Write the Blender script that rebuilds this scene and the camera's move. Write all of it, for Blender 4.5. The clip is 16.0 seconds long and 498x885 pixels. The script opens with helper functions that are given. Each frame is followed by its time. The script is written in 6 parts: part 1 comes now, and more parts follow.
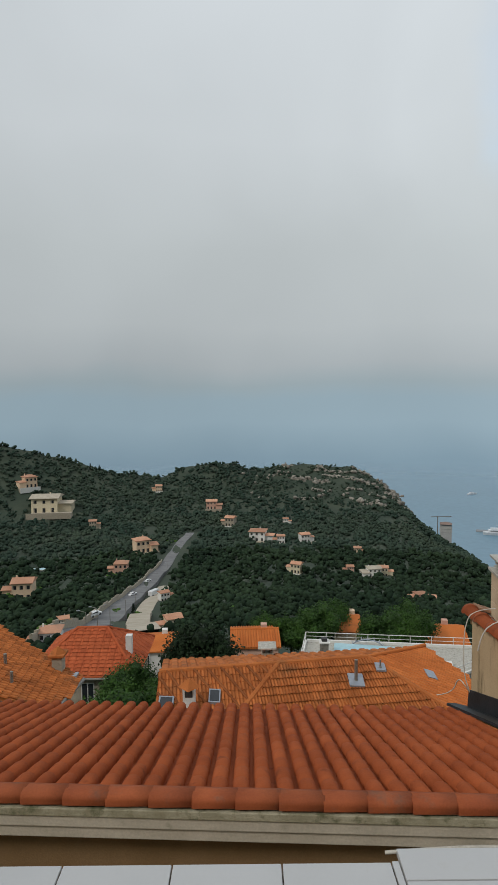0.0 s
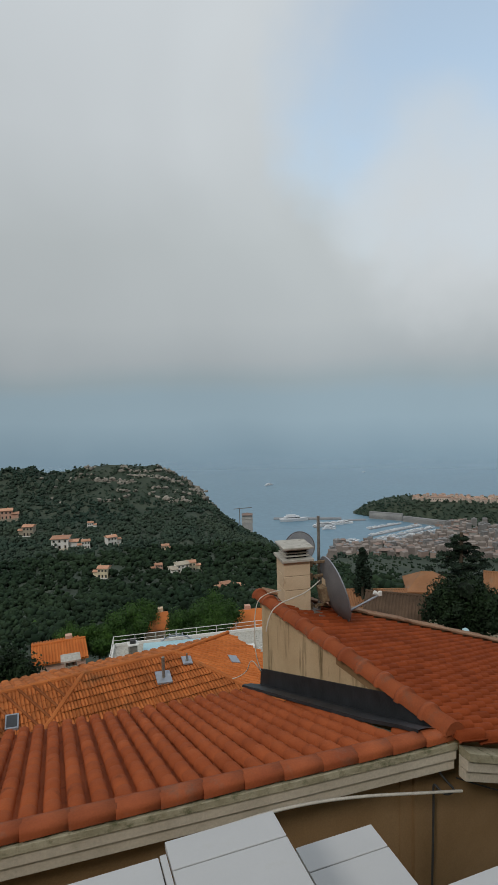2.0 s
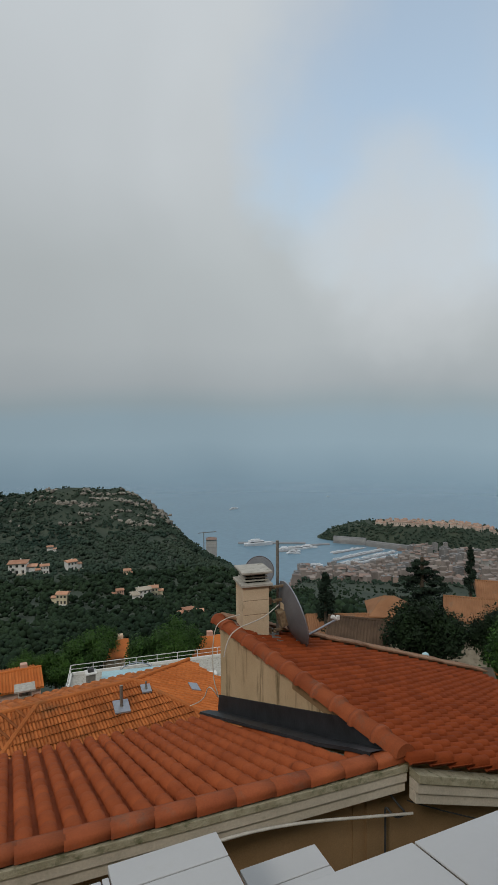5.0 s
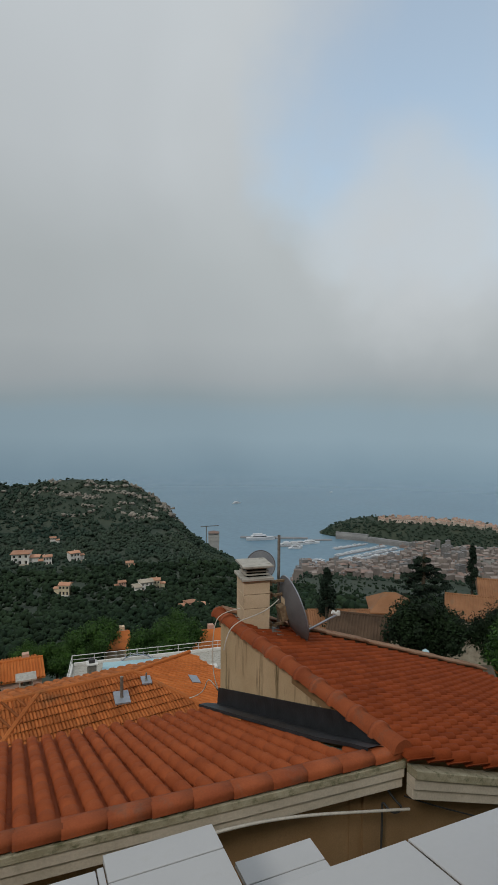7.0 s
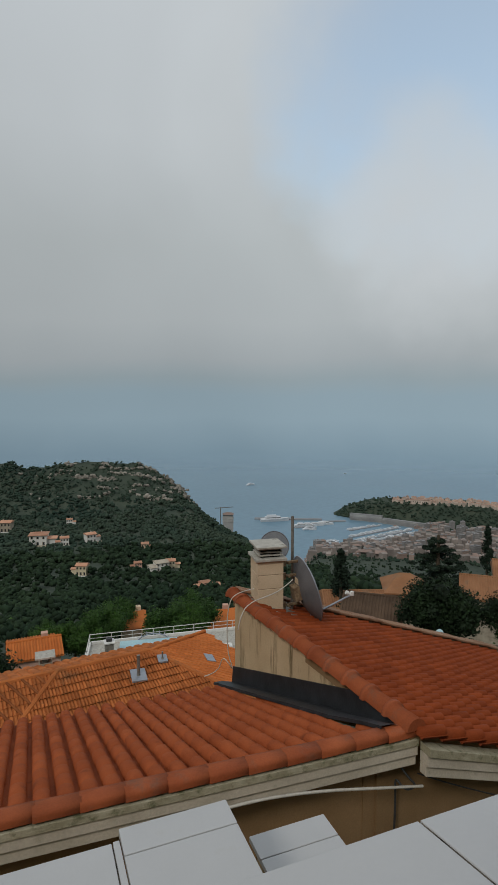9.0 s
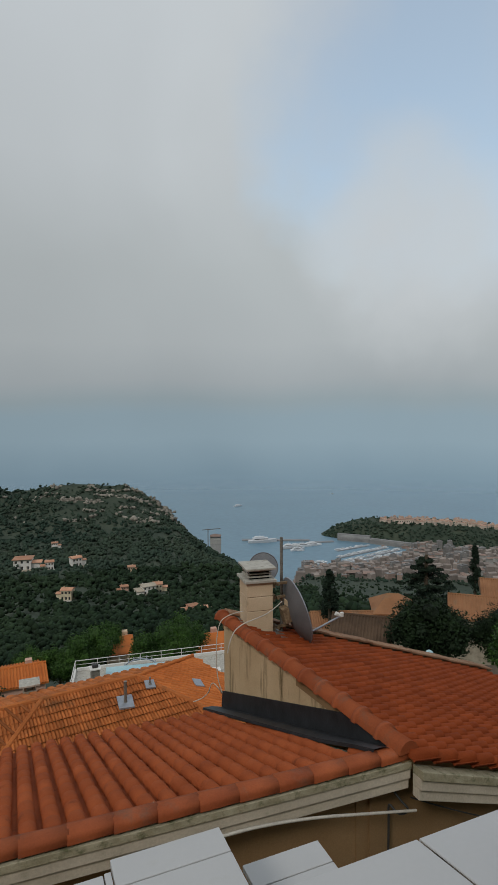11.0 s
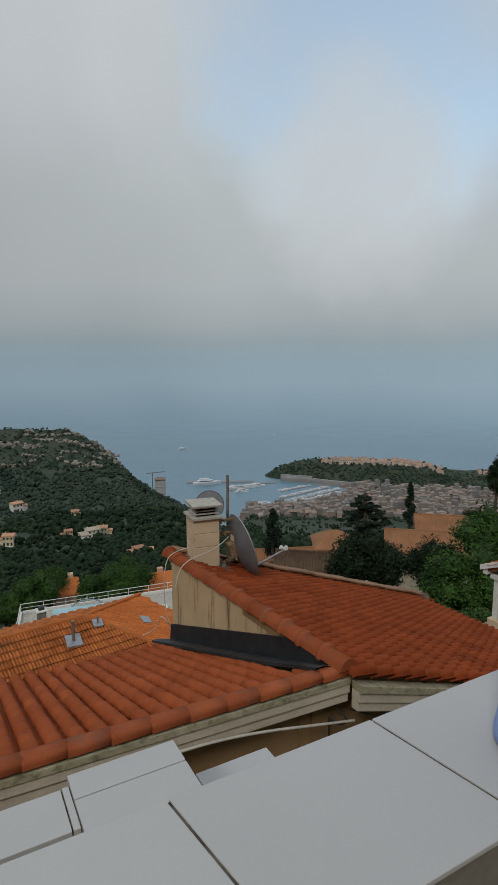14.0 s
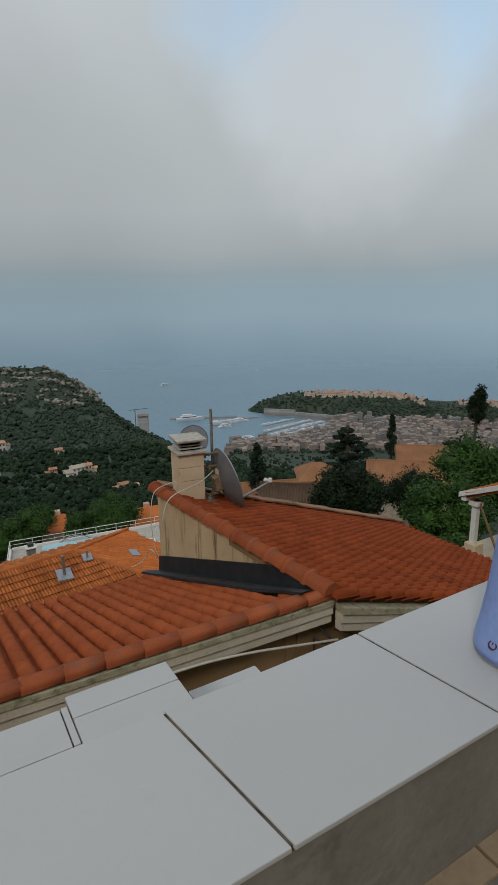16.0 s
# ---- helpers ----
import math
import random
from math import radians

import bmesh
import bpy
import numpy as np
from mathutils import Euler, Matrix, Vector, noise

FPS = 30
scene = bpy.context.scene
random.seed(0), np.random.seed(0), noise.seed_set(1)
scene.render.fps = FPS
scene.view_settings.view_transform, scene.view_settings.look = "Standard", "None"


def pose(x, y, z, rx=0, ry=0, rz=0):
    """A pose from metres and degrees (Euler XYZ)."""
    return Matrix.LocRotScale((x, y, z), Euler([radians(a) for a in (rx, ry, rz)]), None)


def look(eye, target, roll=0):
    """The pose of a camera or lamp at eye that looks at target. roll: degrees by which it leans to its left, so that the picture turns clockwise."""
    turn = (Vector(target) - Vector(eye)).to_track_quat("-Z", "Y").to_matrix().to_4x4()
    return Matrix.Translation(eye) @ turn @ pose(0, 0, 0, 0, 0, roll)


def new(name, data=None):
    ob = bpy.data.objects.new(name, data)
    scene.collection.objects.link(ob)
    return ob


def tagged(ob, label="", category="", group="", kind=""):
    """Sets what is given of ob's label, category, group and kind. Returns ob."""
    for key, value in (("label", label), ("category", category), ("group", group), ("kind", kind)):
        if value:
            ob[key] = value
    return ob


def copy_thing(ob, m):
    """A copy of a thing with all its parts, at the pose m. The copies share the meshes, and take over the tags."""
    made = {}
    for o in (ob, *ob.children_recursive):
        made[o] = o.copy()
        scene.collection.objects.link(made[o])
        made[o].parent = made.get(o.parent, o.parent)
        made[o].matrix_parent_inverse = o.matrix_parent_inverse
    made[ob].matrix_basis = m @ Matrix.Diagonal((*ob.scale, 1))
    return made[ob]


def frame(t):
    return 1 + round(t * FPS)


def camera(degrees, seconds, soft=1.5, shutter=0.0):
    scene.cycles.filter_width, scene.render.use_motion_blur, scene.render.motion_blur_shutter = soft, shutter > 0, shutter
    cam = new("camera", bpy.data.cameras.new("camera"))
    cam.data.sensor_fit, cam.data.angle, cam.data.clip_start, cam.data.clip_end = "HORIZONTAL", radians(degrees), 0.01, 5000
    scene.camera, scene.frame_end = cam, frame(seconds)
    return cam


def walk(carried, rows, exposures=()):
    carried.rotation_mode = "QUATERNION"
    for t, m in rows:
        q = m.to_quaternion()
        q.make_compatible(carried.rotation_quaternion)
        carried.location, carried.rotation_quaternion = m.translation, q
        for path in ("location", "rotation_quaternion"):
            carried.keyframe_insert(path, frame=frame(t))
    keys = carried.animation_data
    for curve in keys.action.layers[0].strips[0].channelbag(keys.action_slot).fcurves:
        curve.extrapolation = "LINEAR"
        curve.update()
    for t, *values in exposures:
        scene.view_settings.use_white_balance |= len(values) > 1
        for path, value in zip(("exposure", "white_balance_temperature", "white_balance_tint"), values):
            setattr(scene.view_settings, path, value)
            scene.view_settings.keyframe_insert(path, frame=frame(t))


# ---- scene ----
cam = camera(47.8, 16.0)
PATH = [
    (0, (0.402, 0.366, -0.385), (0.406, 2.362, -0.512), -0.5),
    (0.5, (0.428, 0.327, -0.334), (0.598, 2.316, -0.448), -0.8),
    (1, (0.509, 0.361, -0.374), (0.88, 2.323, -0.48), -1.2),
    (1.5, (0.581, 0.351, -0.383), (1.157, 2.264, -0.488), -1.6),
    (2, (0.61, 0.333, -0.374), (1.29, 2.209, -0.516), -1.3),
    (2.5, (0.609, 0.321, -0.391), (1.315, 2.185, -0.542), -1.5),
    (3, (0.603, 0.272, -0.385), (1.351, 2.124, -0.474), -1.0),
    (3.5, (0.622, 0.215, -0.363), (1.436, 2.039, -0.458), -0.1),
    (4, (0.633, 0.199, -0.354), (1.447, 2.025, -0.419), -0.6),
    (6.5, (0.647, 0.17, -0.342), (1.422, 2.013, -0.399), 0.1),
    (7, (0.656, 0.196, -0.355), (1.44, 2.034, -0.434), 0.4),
    (7.5, (0.667, 0.193, -0.353), (1.446, 2.032, -0.46), -0.0),
    (8, (0.662, 0.201, -0.358), (1.42, 2.05, -0.453), 0.3),
    (8.5, (0.668, 0.221, -0.364), (1.412, 2.072, -0.505), 0.4),
    (9, (0.676, 0.218, -0.365), (1.414, 2.071, -0.509), 0.0),
    (11.5, (0.646, 0.2, -0.36), (1.451, 2.03, -0.417), 0.2),
    (12, (0.653, 0.211, -0.359), (1.492, 2.022, -0.485), 0.8),
    (12.5, (0.679, 0.223, -0.381), (1.5, 2.038, -0.561), -2.1),
    (13, (0.655, 0.209, -0.388), (1.439, 2.043, -0.528), -1.7),
    (13.5, (0.665, 0.237, -0.413), (1.594, 1.986, -0.69), -3.8),
    (14, (0.634, 0.235, -0.442), (1.586, 1.972, -0.715), -0.2),
    (14.5, (0.589, 0.205, -0.431), (1.597, 1.907, -0.725), 1.0),
    (15, (0.631, 0.246, -0.46), (1.646, 1.907, -0.917), 0.5),
    (15.5, (0.636, 0.232, -0.463), (1.665, 1.908, -0.825), -1.2),
    (16, (0.637, 0.251, -0.465), (1.617, 1.921, -0.966), -1.0),
]
walk(cam, [(t, look(eye, target, roll)) for t, eye, target, roll in PATH], exposures=[(0.0, 0.08), (1.5, -0.08), (2.5, -0.05), (4.0, -0.10), (6.5, -0.22), (12.0, -0.22), (16.0, -0.2)])

# ---- world, sun ----
RIM, GAP, BLUE_GAP = (0.609, 0.745, 0.271), (0.617, 0.611, 0.496), (0.561, 0.675, 0.479)


def world_sky():
    w = bpy.data.worlds.new("world")
    scene.world = w
    w.use_nodes = True
    nt = w.node_tree
    nt.nodes.clear()
    N = lambda t: nt.nodes.new(t)
    L = nt.links.new
    out, bg = N("ShaderNodeOutputWorld"), N("ShaderNodeBackground")
    sky = N("ShaderNodeTexSky")
    sky.sky_type, sky.sun_disc = "NISHITA", False
    sky.sun_elevation, sky.sun_rotation = radians(40), radians(229)
    tc, sep = N("ShaderNodeTexCoord"), N("ShaderNodeSeparateXYZ")
    L(tc.outputs["Generated"], sep.inputs[0])
    # height ramp of the grey cloud sheet over the hazy sea
    rng = N("ShaderNodeMapRange")
    rng.inputs["From Min"].default_value, rng.inputs["From Max"].default_value = -0.2, 0.8
    warp = N("ShaderNodeTexNoise")
    warp.inputs["Scale"].default_value, warp.inputs["Detail"].default_value = 5.0, 3.0
    wsub, wmul, wadd = N("ShaderNodeMath"), N("ShaderNodeMath"), N("ShaderNodeMath")
    wsub.operation, wmul.operation, wadd.operation = "SUBTRACT", "MULTIPLY", "ADD"
    wsub.inputs[1].default_value, wmul.inputs[1].default_value = 0.5, 0.05
    L(tc.outputs["Generated"], warp.inputs["Vector"])
    L(warp.outputs["Fac"], wsub.inputs[0]); L(wsub.outputs[0], wmul.inputs[0])
    L(wmul.outputs[0], wadd.inputs[0]); L(sep.outputs["Z"], wadd.inputs[1])
    L(wadd.outputs[0], rng.inputs["Value"])
    ramp = N("ShaderNodeValToRGB")
    stops = [(0.0, (0.185, 0.272, 0.338)), (0.105, (0.205, 0.295, 0.36)), (0.17, (0.27, 0.365, 0.425)), (0.212, (0.275, 0.365, 0.42)), (0.24, (0.30, 0.365, 0.395)),
             (0.275, (0.37, 0.41, 0.43)), (0.34, (0.435, 0.472, 0.487)), (0.46, (0.475, 0.515, 0.528)), (0.62, (0.565, 0.607, 0.632)), (1.0, (0.63, 0.677, 0.715))]
    while len(ramp.color_ramp.elements) < len(stops):
        ramp.color_ramp.elements.new(0.5)
    for el, (p, c) in zip(ramp.color_ramp.elements, stops):
        el.position, el.color = p, (*c, 1)
    L(rng.outputs[0], ramp.inputs[0])
    # soft billows in the sheet
    bil = N("ShaderNodeTexNoise")
    bil.inputs["Scale"].default_value, bil.inputs["Detail"].default_value, bil.inputs["Roughness"].default_value = 2.6, 4.0, 0.45
    bil.inputs["Distortion"].default_value = 0.3
    L(tc.outputs["Generated"], bil.inputs["Vector"])
    bm_ = N("ShaderNodeMapRange")
    bm_.inputs["From Min"].default_value, bm_.inputs["From Max"].default_value = 0.3, 0.7
    bm_.inputs["To Min"].default_value, bm_.inputs["To Max"].default_value = 0.95, 1.05
    L(bil.outputs["Fac"], bm_.inputs["Value"])
    mul = N("ShaderNodeVectorMath")
    mul.operation = "SCALE"
    L(ramp.outputs["Color"], mul.inputs[0]); L(bm_.outputs[0], mul.inputs["Scale"])
    # brighter towards the south-west, where the sheet is thinner
    side, lit = N("ShaderNodeMapRange"), N("ShaderNodeVectorMath")
    side.inputs["From Min"].default_value, side.inputs["From Max"].default_value = -0.35, 0.7
    side.inputs["To Min"].default_value, side.inputs["To Max"].default_value = 0.91, 1.12
    lit.operation = "SCALE"
    L(sep.outputs["X"], side.inputs["Value"]); L(mul.outputs[0], lit.inputs[0]); L(side.outputs[0], lit.inputs["Scale"])

    def towards(v, lo, hi, ragged, seed):
        """1 round the direction v, 0 away from it, with a ragged edge."""
        dot, tear, mp = N("ShaderNodeVectorMath"), N("ShaderNodeTexNoise"), N("ShaderNodeMapping")
        dot.operation = "DOT_PRODUCT"
        dot.inputs[1].default_value = Vector(v).normalized()
        mp.inputs["Location"].default_value = seed
        tear.inputs["Scale"].default_value, tear.inputs["Detail"].default_value, tear.inputs["Roughness"].default_value = 4.5, 5.0, 0.5
        add, r = N("ShaderNodeMath"), N("ShaderNodeMapRange")
        add.operation, r.interpolation_type = "MULTIPLY_ADD", "SMOOTHSTEP"
        add.inputs[1].default_value = ragged
        r.inputs["From Min"].default_value, r.inputs["From Max"].default_value = lo + ragged / 2, hi + ragged / 2
        L(tc.outputs["Generated"], dot.inputs[0]); L(tc.outputs["Generated"], mp.inputs[0]); L(mp.outputs[0], tear.inputs["Vector"])
        L(tear.outputs["Fac"], add.inputs[0]); L(dot.outputs["Value"], add.inputs[2]); L(add.outputs[0], r.inputs["Value"])
        return r.outputs[0]

    def over(under, colour, fac, most):
        k, mix = N("ShaderNodeMath"), N("ShaderNodeMix")
        k.operation, mix.data_type = "MULTIPLY", "RGBA"
        k.inputs[1].default_value = most
        L(fac, k.inputs[0]); L(k.outputs[0], mix.inputs["Factor"]); L(under, mix.inputs["A"])
        if isinstance(colour, tuple):
            mix.inputs["B"].default_value = (*colour, 1)
        else:
            L(colour, mix.inputs["B"])
        return mix.outputs["Result"]

    # a bright rim of cloud, thin white cloud beyond it, and blue sky in the gaps of that
    sk = N("ShaderNodeVectorMath"); sk.operation = "MULTIPLY"
    sk.inputs[1].default_value = (0.285, 0.30, 0.262)
    L(sky.outputs[0], sk.inputs[0])
    col = over(lit.outputs[0], (0.54, 0.605, 0.675), towards(GAP, 0.935, 0.985, 0.07, (0.35, 0.1, 0.0)), 0.9)
    col = over(col, sk.outputs[0], towards(BLUE_GAP, 0.955, 1.0, 0.08, (2.3, 0.4, 0.8)), 0.45)
    col = over(col, (0.63, 0.67, 0.695), towards(RIM, 0.978, 1.0, 0.03, (0.2, 0.7, 0.1)), 0.9)
    L(col, bg.inputs["Color"])
    bg.inputs["Strength"].default_value = 1.0
    L(bg.outputs[0], out.inputs[0])


world_sky()
sun = new("sun", bpy.data.lights.new("sun", "SUN"))
sun.data.energy, sun.data.angle, sun.data.color = 1.3, radians(12), (1.0, 0.95, 0.87)
sun.matrix_world = look((-31, -27, 35), (0, 0, 0))


# ---- materials ----
def surface(name, a, b, scale=4.0, rough=0.8, bump=0.2, fine=40.0, vary=0.0, island=0.0, metal=0.0, stain=None, stain_scale=1.0, stain_from=0.55, spec=0.4, depth=0.01, run=1.0, grain=0.1):
    """Two tones mixed by a broad noise, a fine grain in the relief, a stain colour in patches, and a tone of each piece's own."""
    m = bpy.data.materials.new(name)
    m.use_nodes = True
    nt = m.node_tree
    N, L = nt.nodes.new, nt.links.new
    bsdf = nt.nodes["Principled BSDF"]
    geo = N("ShaderNodeNewGeometry")
    n1, n2 = N("ShaderNodeTexNoise"), N("ShaderNodeTexNoise")
    n1.inputs["Scale"].default_value, n1.inputs["Detail"].default_value = scale, 5.0
    n2.inputs["Scale"].default_value, n2.inputs["Detail"].default_value = fine, 3.0
    L(geo.outputs["Position"], n1.inputs["Vector"]); L(geo.outputs["Position"], n2.inputs["Vector"])
    r = N("ShaderNodeMapRange")
    r.inputs["From Min"].default_value, r.inputs["From Max"].default_value = 0.32, 0.68
    L(n1.outputs["Fac"], r.inputs["Value"])
    mix = N("ShaderNodeMix"); mix.data_type = "RGBA"
    mix.inputs["A"].default_value, mix.inputs["B"].default_value = (*a, 1), (*b, 1)
    L(r.outputs[0], mix.inputs["Factor"])
    col = mix.outputs["Result"]
    if stain:
        n3, r3, m3 = N("ShaderNodeTexNoise"), N("ShaderNodeMapRange"), N("ShaderNodeMix")
        n3.inputs["Scale"].default_value, n3.inputs["Detail"].default_value, n3.inputs["Roughness"].default_value = stain_scale, 8.0, 0.65
        r3.inputs["From Min"].default_value, r3.inputs["From Max"].default_value = stain_from, stain_from + 0.15
        m3.data_type = "RGBA"
        m3.inputs["B"].default_value = (*stain, 1)
        mp = N("ShaderNodeMapping")
        mp.inputs["Scale"].default_value = (1, 1, run)
        L(geo.outputs["Position"], mp.inputs[0]); L(mp.outputs[0], n3.inputs["Vector"]); L(n3.outputs["Fac"], r3.inputs["Value"])
        L(r3.outputs[0], m3.inputs["Factor"]); L(col, m3.inputs["A"])
        col = m3.outputs["Result"]
    hsv = N("ShaderNodeHueSaturation")
    f = N("ShaderNodeMapRange")
    L(n2.outputs["Fac"], f.inputs["Value"])
    f.inputs["From Min"].default_value, f.inputs["From Max"].default_value = 0.25, 0.75
    f.inputs["To Min"].default_value, f.inputs["To Max"].default_value = 1 - grain, 1 + grain
    value = f.outputs[0]
    for amount, sock in ((vary, "o"), (island, "i")):
        if amount:
            rnd = N("ShaderNodeObjectInfo").outputs["Random"] if sock == "o" else geo.outputs["Random Per Island"]
            q, mm = N("ShaderNodeMapRange"), N("ShaderNodeMath")
            mm.operation = "MULTIPLY"
            q.inputs["To Min"].default_value, q.inputs["To Max"].default_value = 1 - amount, 1 + amount
            L(rnd, q.inputs["Value"]); L(q.outputs[0], mm.inputs[0]); L(value, mm.inputs[1])
            value = mm.outputs[0]
    L(value, hsv.inputs["Value"]); L(col, hsv.inputs["Color"])
    L(hsv.outputs[0], bsdf.inputs["Base Color"])
    bsdf.inputs["Roughness"].default_value, bsdf.inputs["Metallic"].default_value = rough, metal
    bsdf.inputs["Specular IOR Level"].default_value = spec
    if bump:
        bp = N("ShaderNodeBump")
        bp.inputs["Strength"].default_value, bp.inputs["Distance"].default_value = bump, depth
        L(n2.outputs["Fac"], bp.inputs["Height"]); L(bp.outputs[0], bsdf.inputs["Normal"])
    return m


TILE = surface("terracotta_tile", (0.245, 0.056, 0.018), (0.33, 0.082, 0.027), 2.2, 0.75, 0.3, 60, vary=0.06, stain=(0.13, 0.033, 0.014), stain_scale=2.5, stain_from=0.6, spec=0.12)
TILE_JOINED = surface("terracotta_tile_joined", (0.245, 0.056, 0.018), (0.33, 0.082, 0.027), 2.2, 0.75, 0.3, 60, island=0.06, stain=(0.13, 0.033, 0.014), stain_scale=2.5, stain_from=0.6, spec=0.12)
# the terracotta tones made darker and redder, for the right-hand roof
RIGHT_TILE = tuple(surface(nm, (0.175, 0.034, 0.009), (0.25, 0.052, 0.014), 2.2, 0.75, 0.3, 60, vary=v, island=i, stain=(0.10, 0.026, 0.011), stain_scale=2.5, stain_from=0.6, spec=0.12) for nm, v, i in (("red_clay_tile", 0.1, 0.0), ("right_roof_tile_joined", 0.0, 0.1)))
EDGE_CLAY = surface("lichened_edge_clay", (0.24, 0.13, 0.075), (0.33, 0.20, 0.13), 4.0, 0.9, 0.4, 40, vary=0.15, stain=(0.16, 0.06, 0.03), stain_scale=5, spec=0.2)
CAP = surface("ridge_cap_clay", (0.25, 0.058, 0.019), (0.33, 0.084, 0.028), 3.0, 0.8, 0.3, 50, vary=0.12, stain=(0.20, 0.085, 0.05), stain_scale=3.5, spec=0.3)
OLD_TILE = surface("old_ochre_tile", (0.34, 0.102, 0.028), (0.46, 0.145, 0.040), 1.2, 0.85, 0.3, 20, island=0.22, stain=(0.20, 0.085, 0.035), stain_scale=0.9, spec=0.2)
OLD_RIB = surface("weathered_rib_tile", (0.20, 0.06, 0.02), (0.30, 0.10, 0.032), 1.5, 0.9, 0.3, 20, vary=0.15, spec=0.2)
ORANGE_TILE = surface("orange_roof_tile", (0.46, 0.128, 0.030), (0.54, 0.165, 0.042), 0.6, 0.85, 0.3, 10, island=0.12, spec=0.2)
RED_TILE = surface("red_roof_tile", (0.38, 0.082, 0.030), (0.46, 0.11, 0.04), 0.6, 0.85, 0.3, 10, island=0.15, spec=0.2)
WHITE = surface("white_glazed_slab", (0.43, 0.432, 0.435), (0.455, 0.457, 0.46), 2.5, 0.42, 0.01, 90, grain=0.012, stain=(0.42, 0.415, 0.40), stain_scale=5, stain_from=0.64, vary=0.02)
JOINT = surface("dirty_joint", (0.035, 0.03, 0.025), (0.16, 0.13, 0.10), 25, 0.9, 0.4)
CEMENT = surface("rough_cement", (0.15, 0.14, 0.12), (0.215, 0.20, 0.175), 5, 0.9, 0.25, 60, stain=(0.10, 0.09, 0.075), stain_scale=6)
FASCIA = surface("weathered_fascia", (0.44, 0.385, 0.305), (0.54, 0.475, 0.385), 3, 0.75, 0.3, 40, stain=(0.22, 0.20, 0.13), stain_scale=5, stain_from=0.6)
MOSS = surface("mossy_mortar", (0.27, 0.24, 0.155), (0.42, 0.375, 0.27), 6, 0.9, 0.6, 50, stain=(0.12, 0.12, 0.06), stain_scale=9, stain_from=0.52)
BROWN_WALL = surface("brown_render", (0.21, 0.125, 0.055), (0.25, 0.155, 0.075), 1.5, 0.9, 0.3, 60)
CREAM_WALL = surface("stained_cream_render", (0.46, 0.34, 0.20), (0.54, 0.41, 0.25), 2, 0.9, 0.3, 60, stain=(0.12, 0.085, 0.035), stain_scale=6, stain_from=0.53, run=0.12)
BITUMEN = surface("bitumen_flashing", (0.012, 0.013, 0.015), (0.026, 0.028, 0.032), 5, 0.5, 0.3, 30)
EARTH = surface("wooded_ground", (0.024, 0.040, 0.026), (0.048, 0.062, 0.040), 0.02, 0.95, 0.3, 0.3, stain=(0.16, 0.14, 0.10), stain_scale=0.02, stain_from=0.66)
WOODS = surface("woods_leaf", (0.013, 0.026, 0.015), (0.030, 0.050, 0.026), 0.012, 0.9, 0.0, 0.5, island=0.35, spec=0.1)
# paler, bluer greens: the haze over far trees is put into the colour
WOODS_HAZED = surface("hazed_woods_leaf", (0.030, 0.052, 0.040), (0.058, 0.080, 0.056), 0.012, 0.9, 0.0, 0.5, island=0.16, spec=0.05)
# a light diffuse blue, with the haze over the water mixed in
SEA = surface("sea_water", (0.125, 0.225, 0.30), (0.135, 0.24, 0.32), 0.002, 0.4, 0.15, 0.05, depth=0.5)


def haze_fade(m, near, far):
    """Fades the surface to clear between two distances, a painted stand-in for haze."""
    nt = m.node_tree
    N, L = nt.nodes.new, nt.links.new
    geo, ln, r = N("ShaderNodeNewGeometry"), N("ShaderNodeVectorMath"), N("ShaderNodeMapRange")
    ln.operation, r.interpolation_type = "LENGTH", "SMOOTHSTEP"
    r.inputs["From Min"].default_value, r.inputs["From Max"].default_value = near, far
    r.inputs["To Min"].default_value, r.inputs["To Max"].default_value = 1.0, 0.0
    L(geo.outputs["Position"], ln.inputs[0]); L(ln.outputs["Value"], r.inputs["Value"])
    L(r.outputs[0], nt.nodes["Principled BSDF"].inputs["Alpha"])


# the far sea turns transparent, so the sky colour acts as haze
haze_fade(SEA, 2750, 4850)


# ---- mesh helpers ----
def link(name, bm, material, parent=None, label="", smooth=False):
    me = bpy.data.meshes.new(name)
    bm.to_mesh(me)
    bm.free()
    if smooth:
        for p in me.polygons:
            p.use_smooth = True
    me.materials.append(material)
    ob = new(name, me)
    if parent:
        ob.parent = parent
    if label:
        ob["label"] = label
    return ob


part = link


def empty(name, m, **tags):
    ob = new(name)
    ob.matrix_world = m
    return tagged(ob, **tags)


def box(bm, lo, hi, bevel=0.0, m=None):
    g = bmesh.ops.create_cube(bm, size=1.0)["verts"]
    mat = Matrix.Translation([(a + b) / 2 for a, b in zip(lo, hi)]) @ Matrix.Diagonal([*[max(b - a, 1e-4) for a, b in zip(lo, hi)], 1])
    bmesh.ops.transform(bm, matrix=(m or Matrix()) @ mat, verts=g)
    if bevel:
        es = list({e for v in g for e in v.link_edges})
        bmesh.ops.bevel(bm, geom=es, offset=bevel, segments=2, affect="EDGES", profile=0.6)
    return bm


def boxed(lo, hi, bevel=0.0, m=None):
    return box(bmesh.new(), lo, hi, bevel, m)


def rod(bm, a, b, r, n=10, r2=None):
    a, b = Vector(a), Vector(b)
    d = b - a
    g = bmesh.ops.create_cone(bm, cap_ends=True, segments=n, radius1=r, radius2=r if r2 is None else r2, depth=d.length)["verts"]
    bmesh.ops.transform(bm, matrix=Matrix.Translation((a + b) / 2) @ d.to_track_quat("Z", "Y").to_matrix().to_4x4(), verts=g)
    return bm


